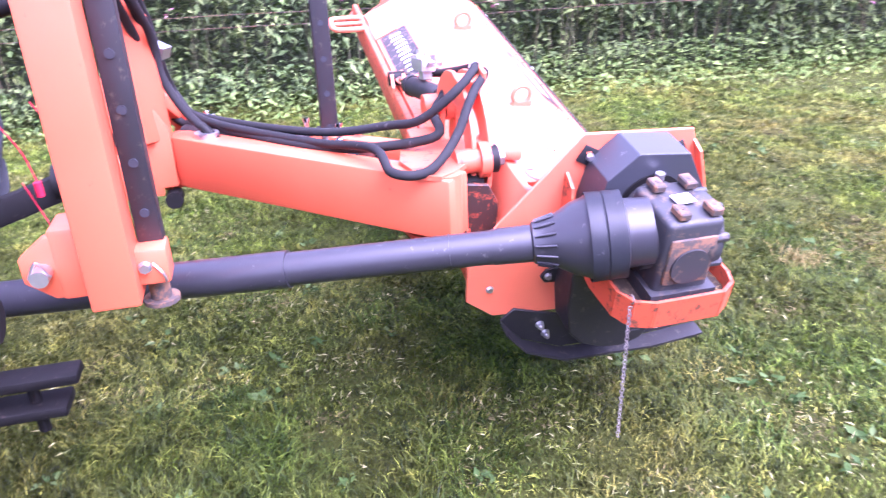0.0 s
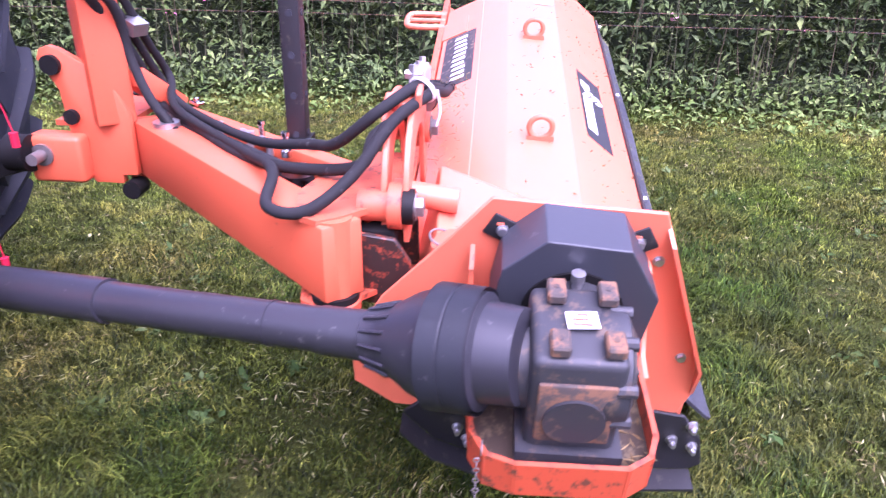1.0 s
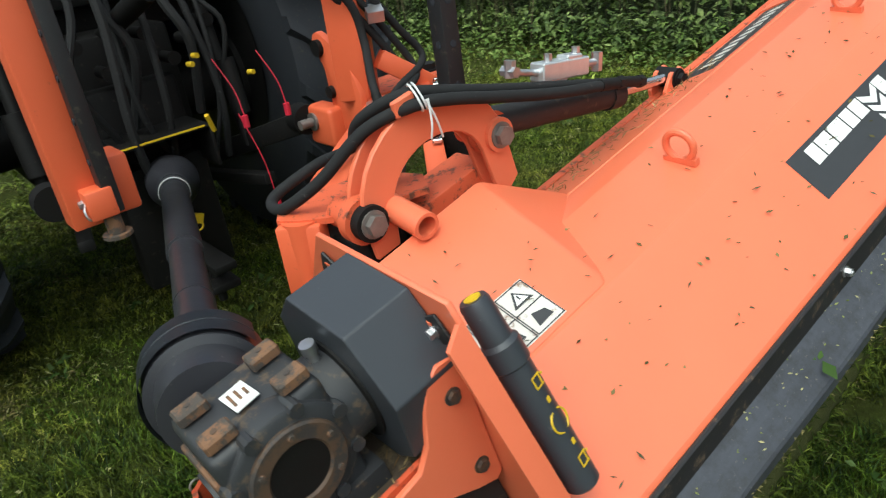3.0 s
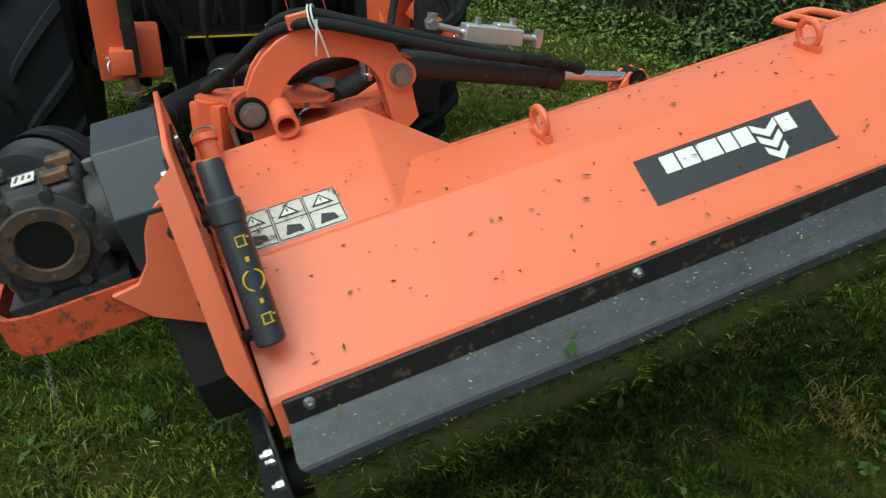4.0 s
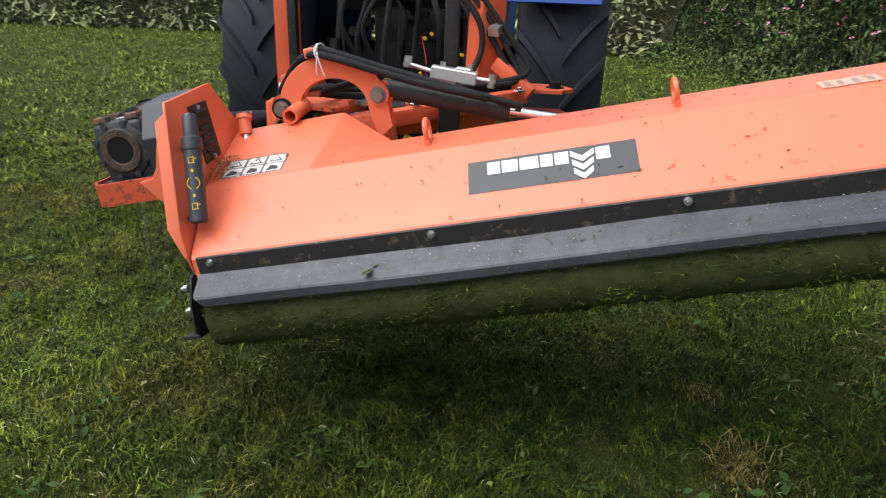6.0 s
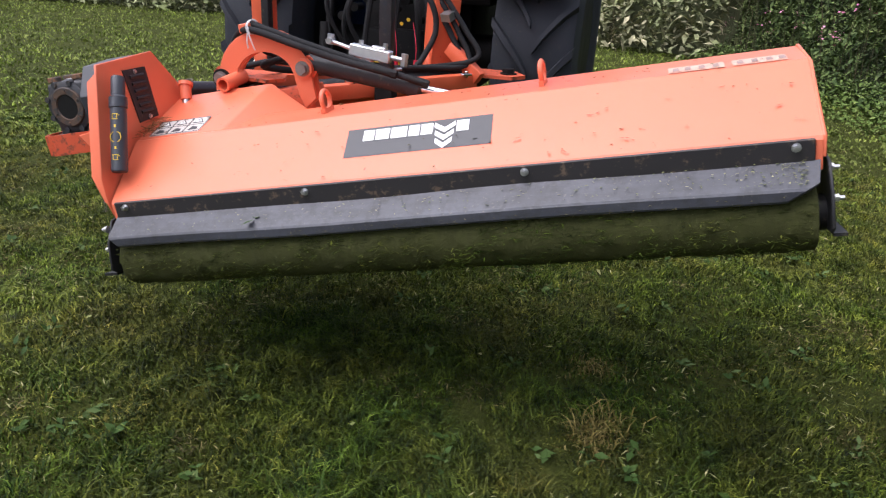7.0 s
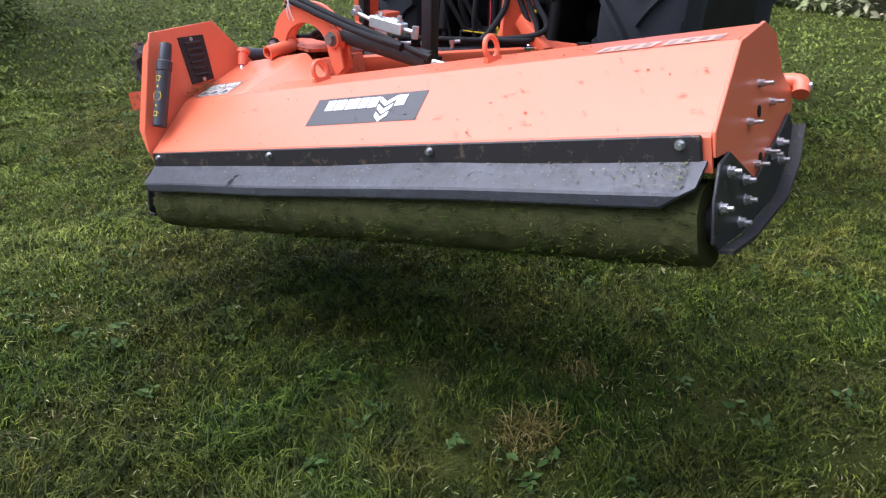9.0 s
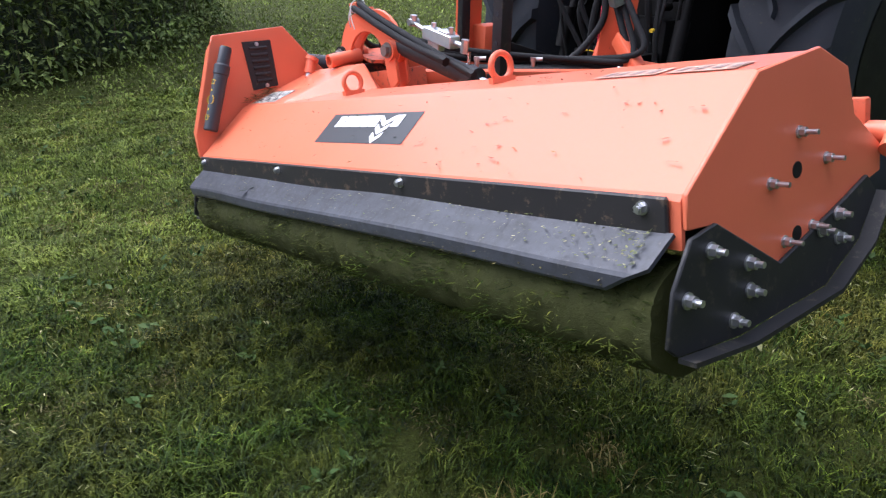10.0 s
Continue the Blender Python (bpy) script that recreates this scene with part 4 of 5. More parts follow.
    for dl in (w, w * 0.6):
        f = [bm.verts.new(Vector((x, 0, 0)) + s0.lerp(s1, t) + dl) for x, t in ((1.06, 0.08), (1.50, 0.08), (1.50, 0.95), (1.06, 0.95))]
        bm.faces.new(f if dl == w else list(reversed(f)))
    film3 = part("dark_decal", bm, DIRTY_FILM, mower, "dirty dark decal with worn white marks")
    rr = random.Random(4)
    for k in range(10):
        bm = mesh()
        x, t = 1.10 + 0.038 * k, 0.28 + 0.04 * rr.random()
        bm.faces.new([bm.verts.new(Vector((x + a, 0, 0)) + s0.lerp(s1, t + b) + w * 1.7) for a, b in ((0, 0), (0.024, 0.05 * rr.random()), (0.022, 0.34), (0.004, 0.38))])
        part("white_block", bm, SOILED, film3)


build_decals()


def build_small_fittings():
    for x, yy in ((0.620, 0.284), (1.314, 0.284)):
        bm = mesh()
        z = 0.176 + (yy - 0.196) * 0.0824
        c = Vector((x, yy, z + 0.036))
        add_ring(bm, c, (0, 1, 0), (0, 0, 1), 0.030, 0.0075, 28, 10)
        add_box(bm, (x, yy, z + 0.006), (0.014, 0.070, 0.014))
        part("lifting_eye", bm, ORANGE, mower, "orange welded lifting eye")
    # stub tube over the housing
    bm = mesh()
    add_lathe(bm, (0.150, 0.60, 0.312), (0.142, 0.462, 0.299), [(0, 0.026), (0.131, 0.026), (0.131, 0.019), (0.05, 0.019)], 24)
    part("stub_tube", bm, ORANGE, mower, "open orange pivot tube")
    # spring latch with its steel pin
    bm = mesh()
    add_cyl(bm, (-0.020, 0.482, 0.318), (-0.018, 0.462, 0.268), 0.020, seg=20)
    add_cyl(bm, (-0.020, 0.488, 0.326), (-0.020, 0.481, 0.314), 0.026, seg=20)
    latch = part("latch", bm, ORANGE, mower)
    bm = mesh()
    add_cyl(bm, (-0.018, 0.463, 0.270), (-0.016, 0.432, 0.218), 0.0135, seg=16)
    add_cyl(bm, (-0.016, 0.437, 0.226), (-0.016, 0.426, 0.206), 0.017, seg=16)
    part("steel_pin", bm, ZINC, latch, "greasy steel pin")
    bm = mesh()
    add_ring(bm, (-0.020, 0.490, 0.328), (1, 0, 0), (0, 1, 0.3), 0.024, 0.0022, 20, 6)
    part("pull_ring", bm, DULL_STEEL, latch)
    # guard bars at the front of the far end
    bm = mesh()
    add_tube(bm, [(1.66, 0.61, 0.08), (1.66, 0.72, 0.08), (1.68, 0.755, 0.08), (1.78, 0.755, 0.08), (1.80, 0.72, 0.08), (1.80, 0.61, 0.08)], 0.012, 10)
    add_tube(bm, [(1.73, 0.61, 0.08), (1.73, 0.75, 0.08)], 0.010, 8, 1)
    part("guard_bar", bm, ORANGE, mower, "bent orange guard bars")
    bm = mesh()
    add_tube(bm, [(1.90, 0.62, 0.02), (1.99, 0.62, 0.02), (2.020, 0.612, 0.012), (2.024, 0.585, -0.01)], 0.021, 14)
    h = part("hinge_roll", bm, ORANGE, mower)
    hexbolt("hinge_bolt", h, (2.036, 0.602, 0.006), (1, 0, 0), 0.010, 0.010)
    bm = mesh()
    add_box(bm, (1.58, 0.56, 0.108), (0.16, 0.10, 0.006), Matrix.Rotation(-0.45, 3, 'X'))
    part("hatch", bm, ORANGE, mower)
    # ram lugs on the front beam
    for dx in (-0.022, 0.022):
        bm = mesh()
        plate_y(bm, [(1.00, 0.06), (1.10, 0.06), (1.10, 0.10), (1.075, 0.135), (1.035, 0.135), (1.00, 0.10)], 0.607 + dx - 0.005, 0.607 + dx + 0.005)
        lug = part("ram_lug", bm, ORANGE, mower)
    hexbolt("lug_bolt", mower, (1.055, 0.575, 0.112), (0, -1, 0), 0.016, 0.012, 0, DARK_STEEL)
    # R-clip and chain on the tray
    bm = mesh()
    add_ring(bm, (-0.398, 0.404, 0.236), (1, 0, 0), (0, 0, 1), 0.010, 0.0018, 14, 6)
    for k in range(36):
        u = (1, 0, 0) if k % 2 else (0, 1, 0)
        add_ring(bm, (-0.408 - 0.0021 * k, 0.410, 0.221 - 0.0094 * k), u, (0, 0, 1), 0.0050, 0.0011, 8, 5)
    part("hanging_chain", bm, DULL_STEEL, mower, "thin dull chain with a clip")


build_small_fittings()


def build_pivot():
    """Arched swing bracket that carries the head."""
    arch_pts = []
    for k in range(15):
        a = radians(180 - 180 * k / 14)
        arch_pts.append((0.262 + 0.185 * math.cos(a), 0.300 + 0.165 * math.sin(a)))
    inner = [(0.262 + 0.118 * math.cos(radians(12 * k + 6)), 0.290 + 0.098 * math.sin(radians(12 * k + 6))) for k in range(15)]
    outline = [(0.075, 0.24), *arch_pts, (0.450, 0.20), (0.400, 0.17), (0.385, 0.22), *inner, (0.13, 0.24)]
    for y in (0.562, 0.604):
        bm = mesh()
        plate_y(bm, outline, y, y + 0.012)
        soften(bm, 0.002, 1, 0.9)
        part("arch_plate", bm, ORANGE, mower, "curved orange swing bracket")
    bm = mesh()
    add_box(bm, (0.235, 0.587, 0.468), (0.05, 0.075, 0.012))
    add_box(bm, (0.235, 0.555, 0.478), (0.05, 0.012, 0.032))
    soften(bm, 0.003, 1)
    part("arch_tab", bm, ORANGE, mower)
    for (x, z), r in (((0.088, 0.318), 0.026), ((0.425, 0.310), 0.026)):
        bm = mesh()
        add_cyl(bm, (x, 0.552, z), (x, 0.574, z), r * 1.35, seg=28)
        b = part("pivot_bush", bm, DARK_STEEL if x < 0.2 else ORANGE, mower)
        bm = mesh()
        add_cyl(bm, (x, 0.574, z), (x, 0.600, z), r * 1.75, seg=28)
        part("pivot_eye", bm, ORANGE_DIRTY, b)
        bm = mesh()
        add_cyl(bm, (x, 0.600, z), (x, 0.66, z), r * 1.2, seg=28)
        part("pivot_pin", bm, ORANGE_DIRTY, b, "greasy painted pin boss")
        hexbolt("pivot_bolt", b, (x, 0.551, z), (0, -1, 0), r * 0.8, 0.014, 0, DULL_STEEL)
    bm = mesh()
    add_box(bm, (0.11, 0.635, 0.205), (0.11, 0.10, 0.150))
    soften(bm, 0.012, 2)
    core = part("pivot_block", bm, DARK_STEEL, mower, "pivot block black with old grease")
    bm = mesh()
    add_box(bm, (0.30, 0.66, 0.17), (0.24, 0.10, 0.15))
    soften(bm, 0.006, 2)
    part("cross_beam", bm, ORANGE_DIRTY, mower, "dirty orange cross beam with grease stains")
    for x in (0.040, 0.182):
        bm = mesh()
        plate_x(bm, [(0.555, 0.10), (0.555, 0.22), (0.585, 0.275), (0.65, 0.285), (0.70, 0.25), (0.70, 0.12)], x - 0.006, x + 0.006)
        soften(bm, 0.002, 1)
        part("pivot_cheek", bm, GREASY, core, "greasy stained cheek plate")
    # hydraulic ram
    a, b, c = Vector((0.430, 0.600, 0.325)), Vector((0.825, 0.600, 0.186)), Vector((1.055, 0.607, 0.112))
    bm = mesh()
    add_cyl(bm, a, b, 0.032, seg=24)
    add_cyl(bm, b - (b - a) * 0.07, b + (b - a) * 0.03, 0.036, seg=24)
    ram = part("hydraulic_ram", bm, BLACK_PAINT, mower, "black hydraulic ram with a chromed rod")
    bm = mesh()
    add_cyl(bm, b, c, 0.014, seg=16)
    part("ram_rod", bm, CHROME, ram)
    bm = mesh()
    add_cyl(bm, c - Vector((0, 0.03, 0)), c + Vector((0, 0.03, 0)), 0.026, seg=18)
    part("rod_eye", bm, DARK_STEEL, ram)
    # valve block on the ram
    d = (b - a).normalized()
    up = Vector((0, 0, 1)) - d * d.z
    up.normalize()
    turn = Matrix((d, up.cross(d) * 1.0, up)).transposed()
    c = a.lerp(b, 0.55) + up * 0.082
    bm = mesh()
    add_box(bm, c, (0.150, 0.042, 0.040), turn)
    add_box(bm, c + d * 0.03 + up * 0.022, (0.05, 0.036, 0.012), turn)
    add_box(bm, c - d * 0.02 - up * 0.03, (0.06, 0.03, 0.03), turn)
    soften(bm, 0.003, 1)
    valve = part("valve_block", bm, ALLOY, mower, "bright aluminium valve block with plated fittings")
    wide = up.cross(d)
    for p, q, r, seg in ((-d * 0.075, -d * 0.165 + up * 0.012, 0.0075, 12), (-d * 0.155 + up * 0.012 - wide * 0.02, -d * 0.155 + up * 0.012 + wide * 0.02, 0.012, 6),
                         (-d * 0.155, -d * 0.155 + up * 0.035, 0.013, 6), (d * 0.075, d * 0.135, 0.009, 12), (d * 0.125 - up * 0.02, d * 0.125 + up * 0.022, 0.013, 6),
                         (d * 0.05 + up * 0.02, d * 0.05 + up * 0.042, 0.009, 6), (-d * 0.04 + up * 0.02, -d * 0.04 + up * 0.036, 0.009, 6)):
        bm = mesh()
        add_cyl(bm, c + p, c + q, r, seg=seg)
        part("pipe_fitting", bm, ZINC, valve)


build_pivot()


def build_debris():
    """Loose bits lying on the machine."""
    r = np.random.default_rng(21)

    def lay(name, pts, size, ratio, mat, label):
        pts = np.array(pts)
        n = len(pts)
        v, f = leaf_cards(r, pts, size, ratio, 0.0)
        o = v.reshape(n, 4, 3)
        o[:, :, 2] = o[:, :1, 2] + 0.35 * (o[:, :, 2] - o[:, :1, 2])
        ob = stuff_mesh(name, o.reshape(-1, 3), f, mat, label, "debris")
        ob.matrix_world = HEAD

    pts = []
    for _ in range(50):
        x, t = r.uniform(0, 1.95), r.uniform(0.03, 0.97)
        pts.append((x, 0.004 + 0.182 * t - 0.002, 0.022 + 0.148 * t + 0.004))
    for _ in range(24):
        x, y = r.uniform(0.3, 1.9), r.uniform(0.2, 0.36)
        pts.append((x, y, 0.176 + (y - 0.196) * 0.0824 + 0.004))
    for _ in range(30):
        x, t = r.uniform(-0.05, 0.28), r.uniform(0.05, 0.95)
        pts.append((x, 0.20 + 0.30 * t, 0.178 + 0.102 * t + 0.004))
    lay("leaf_bits", pts, 0.018, 0.2, STEM, "small dry leaf bits stuck on the hood")
    flecks = []
    for _ in range(70):
        x, t = r.uniform(-0.03, 1.97), r.uniform(0.04, 0.97)
        flecks.append((x, 0.002 + 0.182 * t, 0.026 + 0.148 * t))
    flecks += [(x, y, 0.180 + (y - 0.196) * 0.0824) for x, y in zip(r.uniform(0.3, 1.95, 40), r.uniform(0.2, 0.37, 40))]
    lay("leaf_flecks", flecks, 0.012, 0.45, MULCH, "tiny brown leaf flecks on the orange hood")
    pts = [(r.uniform(0.5, 1.15), y, 0.150 - (y - 0.47) * 0.47 + 0.006) for y in r.uniform(0.49, 0.60, 170)]
    pts += [(x, y, 0.19 + (y - 0.21) * 0.34 + r.uniform(0.0, 0.012)) for x, y in zip(r.normal(-0.032, 0.020, 220), r.uniform(0.20, 0.31, 220))]
    pts += [(r.uniform(-0.40, -0.10), y, r.uniform(0.196, 0.206)) for y in r.uniform(0.155, 0.24, 60)]
    lay("straw_litter", pts, 0.026, 0.10, STRAW, "straw and clippings caught behind the hood and in the tray")
    pts = []
    for _ in range(330):
        t = r.uniform(0.05, 0.98)
        x = 1.95 * (1 - r.uniform(0, 1) ** 2.6)
        pts.append((x, -0.010 - 0.056 * t - 0.002, -0.030 - 0.048 * t + 0.004))
    lay("flap_clippings", pts, 0.008, 0.4, CLIPPINGS, "clippings and dust flecks on the rubber flap")
    x = r.uniform(-0.02, 1.90, 500)
    lay("lip_fringe", np.c_[x, np.full(500, -0.070) + r.uniform(-0.003, 0.004, 500), -0.106 + r.uniform(-0.008, 0.012, 500)], 0.010, 0.22, MULCH, "damp clippings stuck along the lip of the flap")
    n = 20000
    a, x = r.uniform(0, 2 * np.pi, n), r.uniform(-0.035, 1.965, n)
    keep = np.sin(9 * x + 2 * np.sin(3 * a)) + np.sin(23 * x + 4 * a) + r.normal(0, 0.8, n) > -0.3
    a, x = a[keep], x[keep]
    lay("roller_grass", np.c_[x, 0.030 + 0.094 * np.cos(a), -0.176 + 0.094 * np.sin(a)], 0.024, 0.11, DARK_GRASS, "cut grass plastered on the roller")
    k = np.arange(1, len(x), 7)
    lay("roller_clippings", np.c_[x[k], 0.030 + 0.096 * np.cos(a[k]), -0.176 + 0.096 * np.sin(a[k])], 0.015, 0.13, GRASS, "pale clippings plastered on the roller")
    lay("green_leaf", [(0.472, -0.046, -0.058), (0.475, -0.050, -0.060), (0.468, -0.043, -0.056)], 0.035, 0.5, WEED, "torn green leaf lying on the flap")


build_debris()

# ---- drive shaft ----
shaft = thing("drive_shaft", HEAD, "black plastic-guarded drive shaft from tractor to gearbox", "drive shaft")


def build_shaft():
    s0, s1 = Vector((-0.328, 0.352, 0.357)), Vector((0.095, 1.835, 0.078))
    d = (s1 - s0).normalized()
    bm = mesh()
    add_lathe(bm, s0, s1, [(0.0, 0.070), (0.052, 0.074), (0.056, 0.087), (0.128, 0.090), (0.134, 0.086), (0.160, 0.078), (0.205, 0.053), (0.226, 0.047), (0.243, 0.046), (0.247, 0.040), (0.33, 0.039)], 40)
    part("bell_guard", bm, SHAFT_PLASTIC, shaft, "ribbed black bell guard")
    bm = mesh()
    # loose collar wrapped over the bell, slit at one side
    turn, _ = frame_along(s0, s1)
    a = [(s0 + d * h + turn @ Vector(((r) * math.cos(t), (r) * math.sin(t), 0))) for h, r in ((0.058, 0.0935), (0.094, 0.0945), (0.0965, 0.0925), (0.099, 0.0945), (0.130, 0.0955)) for t in (radians(200 + 320 * k / 40) for k in range(41))]
    va = [bm.verts.new(p) for p in a]
    for row in range(0, 4 * 41, 41):
        for k in range(row, row + 40):
            bm.faces.new((va[k], va[k + 1], va[41 + k + 1], va[41 + k]))
    bmesh.ops.solidify(bm, geom=list(bm.faces), thickness=0.004)
    part("collar", bm, GREY_COVER, shaft)
    bm = mesh()
    add_cyl(bm, s0 + d * 0.32, s0 + d * 0.80, 0.037, seg=28)
    add_cyl(bm, s0 + d * 0.42, s0 + d * 0.425, 0.0385, seg=28)
    add_cyl(bm, s0 + d * 0.78, s1, 0.042, seg=28)
    part("guard_tube", bm, SHAFT_PLASTIC, shaft, "scuffed black guard tube")
    for k in range(14):
        t = 2 * math.pi * k / 14
        bm = mesh()
        o = turn @ Vector((math.cos(t), math.sin(t), 0))
        add_cyl(bm, s0 + d * 0.196 + o * 0.058, s0 + d * 0.239 + o * 0.047, 0.0032, seg=6)
        part("bell_rib", bm, SHAFT_PLASTIC, shaft)
    bm = mesh()
    add_cyl(bm, s1 - d * 0.07, s1 + d * 0.01, 0.048, seg=28)
    add_lathe(bm, s1, s1 + d, [(0, 0.05), (0.03, 0.055), (0.09, 0.085), (0.16, 0.09)], 28)
    part("bell_guard", bm, SHAFT_PLASTIC, shaft)
    bm = mesh()
    add_cyl(bm, s1 - d * 0.062, s1 - d * 0.050, 0.0495, seg=28)
    part("silver_band", bm, TIE, shaft)


build_shaft()

# ---- swinging arm and headstock ----
arm = thing("mower_arm", TRACTOR, "orange swinging arm and headstock on the tractor linkage", "mower arm")


def bar(name, a, b, w, h, mat, parent, label="", bevel=0.006):
    """A square bar between two points, upright in section."""
    a, b = Vector(a), Vector(b)
    d = (b - a).normalized()
    side = d.cross(Vector((0, 0, 1)))
    side = side.normalized() if side.length > 0.01 else Vector((1, 0, 0))
    up = side.cross(d)
    bm = mesh()
    add_box(bm, (a + b) / 2, ((b - a).length, w, h), Matrix((d, side, up)).transposed())
    soften(bm, bevel, 2)
    return part(name, bm, mat, parent, label)


def build_arm():
    boom = bar("boom", (0.63, 1.362, 0.797), (-0.074, 0.674, 0.815), 0.088, 0.154, ORANGE_ARM, arm, "thick square-section orange boom")
    bm = mesh()
    add_cyl(bm, (-0.050, 0.698, 0.730), (-0.050, 0.698, 0.896), 0.037, seg=30)
    part("boom_end", bm, ORANGE_ARM, boom)
    bm = mesh()
    add_lathe(bm, (-0.050, 0.698, 0.702), (-0.050, 0.698, 0.742), [(0, 0.044), (0.004, 0.050), (0.020, 0.050), (0.024, 0.046), (0.036, 0.046)], 30)
    foot = part("pivot_foot", bm, ORANGE_DIRTY, boom)
    bm = mesh()
    add_cyl(bm, (-0.050, 0.698, 0.66), (-0.050, 0.698, 0.704), 0.018, seg=16)
    part("pin_end", bm, ZINC, foot)
    bm = mesh()
    add_cyl(bm, (-0.050, 0.698, 0.722), (-0.050, 0.698, 0.739), 0.0465, seg=30)
    part("grease_seal", bm, DARK_STEEL, foot)
    # dark greasy strut beside the boom end
    bm = mesh()
    add_box(bm, (0.012, 0.692, 0.80), (0.05, 0.05, 0.17), Matrix.Rotation(radians(-40), 3, 'Z'))
    soften(bm, 0.008, 2)
    part("swing_core", bm, DARK_STEEL, arm, "hinge core black with grease")
    bm = mesh()
    add_box(bm, (0.63, 1.372, 0.79), (0.03, 0.11, 0.165), Matrix.Rotation(radians(45), 3, 'Z'))
    part("boom_collar", bm, ORANGE_DIRTY, boom)
    bar("tie_bar", (0.79, 1.37, 0.85), (0.27, 0.67, 0.84), 0.05, 0.06, ORANGE_ARM, arm, "thin orange parallel bar")
    bm = mesh()
    add_cyl(bm, (0.68, 1.34, 0.85), (0.25, 0.83, 0.84), 0.034, seg=22)
    part("swing_ram", bm, BLACK_PAINT, arm, "black swing ram between the bars")
    bm = mesh()
    add_cyl(bm, (0.25, 0.83, 0.84), (0.12, 0.68, 0.84), 0.016, seg=16)
    part("ram_rod", bm, CHROME, arm)
    for x, y in ((0.455, 0.984), (0.370, 0.900)):
        bm = mesh()
        add_lathe(bm, (x, y, 0.866), (x, y, 0.960), [(0, 0.013), (0.016, 0.013), (0.018, 0.007), (0.050, 0.007), (0.052, 0.010), (0.062, 0.010)], 14)
        part("ram_fitting", bm, CHROME, arm, "bright zinc hose fitting")
    for x, y in ((0.775, 1.278), (0.418, 0.850)):
        bm = mesh()
        add_box(bm, (x, y, 0.884), (0.050, 0.024, 0.010), Matrix.Rotation(radians(52), 3, 'Z'))
        add_cyl(bm, (x, y, 0.870), (x, y, 0.900), 0.009, seg=12)
        soften(bm, 0.002, 1)
        part("bar_clip", bm, CHROME, arm, "bright zinc clip")
    for x, y in ((0.228, 0.835), (0.545, 1.27)):
        bm = mesh()
        add_cyl(bm, (x, y, 0.876), (x, y, 0.890), 0.035, seg=24)
        part("pin_disc", bm, ZINC, arm)
    for x, y in ((0.427, 1.006), (0.37, 0.94), (0.50, 1.11)):
        bm = mesh()
        add_cyl(bm, (x, y, 0.86), (x, y, 0.895), 0.009, seg=12)
        add_cyl(bm, (x, y, 0.893), (x, y, 0.908), 0.013, seg=6)
        add_cyl(bm, (x - 0.006, y - 0.006, 0.900), (x + 0.022, y + 0.026, 0.902), 0.008, seg=12)
        part("elbow_fitting", bm, ZINC, arm)
    # plates that join the boom to the head
    for z in (0.708, 0.888):
        bm = mesh()
        plate_z(bm, [(-0.06, 0.765), (-0.088, 0.72), (-0.06, 0.68), (0.0, 0.625), (0.18, 0.59), (0.22, 0.66), (0.18, 0.76), (0.06, 0.79)], z, z + 0.012)
        part("swing_plate", bm, ORANGE_DIRTY, arm)
    bm = mesh()
    add_box(bm, (0.052, 0.668, 0.804), (0.012, 0.085, 0.168), Matrix.Rotation(radians(-48), 3, 'Z'))
    part("swing_web", bm, ORANGE_DIRTY, arm)
    bm = mesh()
    plate_z(bm, [(0.585, 1.40), (0.95, 1.42), (1.00, 1.50), (0.94, 1.60), (0.585, 1.60)], 0.855, 0.870)
    part("link_plate", bm, ORANGE_DIRTY, arm)
    bm = mesh()
    plate_z(bm, [(0.585, 1.40), (0.95, 1.42), (1.00, 1.50), (0.94, 1.60), (0.585, 1.60)], 0.745, 0.760)
    part("link_plate", bm, ORANGE_DIRTY, arm)
    hexbolt("link_bolt", arm, (0.92, 1.50, 0.87), (0, 0, 1), 0.03, 0.02, 0, DARK_STEEL)
    # triangular side plate with its tab
    bm = mesh()
    plate_x(bm, [(1.600, 1.040), (1.590, 1.064), (1.565, 1.074), (1.540, 1.066), (1.42, 1.000), (1.375, 0.900), (1.375, 0.730), (1.420, 0.728), (1.420, 0.704), (1.500, 0.704), (1.520, 0.735), (1.548, 0.860), (1.555, 0.960)], 0.555, 0.580)
    soften(bm, 0.004, 2)
    side = part("side_plate", bm, ORANGE_ARM, arm, "notched orange side plate")
    for y, z, r in ((1.560, 1.026, 0.026), (1.530, 0.890, 0.020), (1.395, 0.690, 0.026)):
        bm = mesh()
        add_cyl(bm, (0.54, y, z), (0.60, y, z), r, seg=18)
        part("plate_pin", bm, DARK_STEEL, side)
    bm = mesh()
    add_box(bm, (0.545, 1.575, 0.780), (0.075, 0.150, 0.130))
    soften(bm, 0.014, 3)
    part("link_box", bm, ORANGE_ARM, side, "boxed orange link mount")
    bm = mesh()
    add_cyl(bm, (0.500, 1.606, 0.795), (0.520, 1.606, 0.795), 0.030, seg=20)
    add_cyl(bm, (0.455, 1.606, 0.795), (0.520, 1.606, 0.795), 0.016, seg=14)
    part("link_pin", bm, DULL_STEEL, side)
    # the leaning upright
    bar("upright", (0.60, 1.445, 0.87), (0.63, 1.470, 1.75), 0.10, 0.125, ORANGE_ARM, arm, "leaning orange upright")
    bar("brace", (0.66, 1.40, 0.98), (0.82, 1.35, 0.86), 0.05, 0.06, ORANGE_ARM, arm)
    # the near mast with its bent top and the stand tubes
    mast = bar("mast", (-0.270, 1.418, 0.79), (-0.270, 1.418, 1.75), 0.090, 0.090, ORANGE_ARM, arm, "upright orange mast")
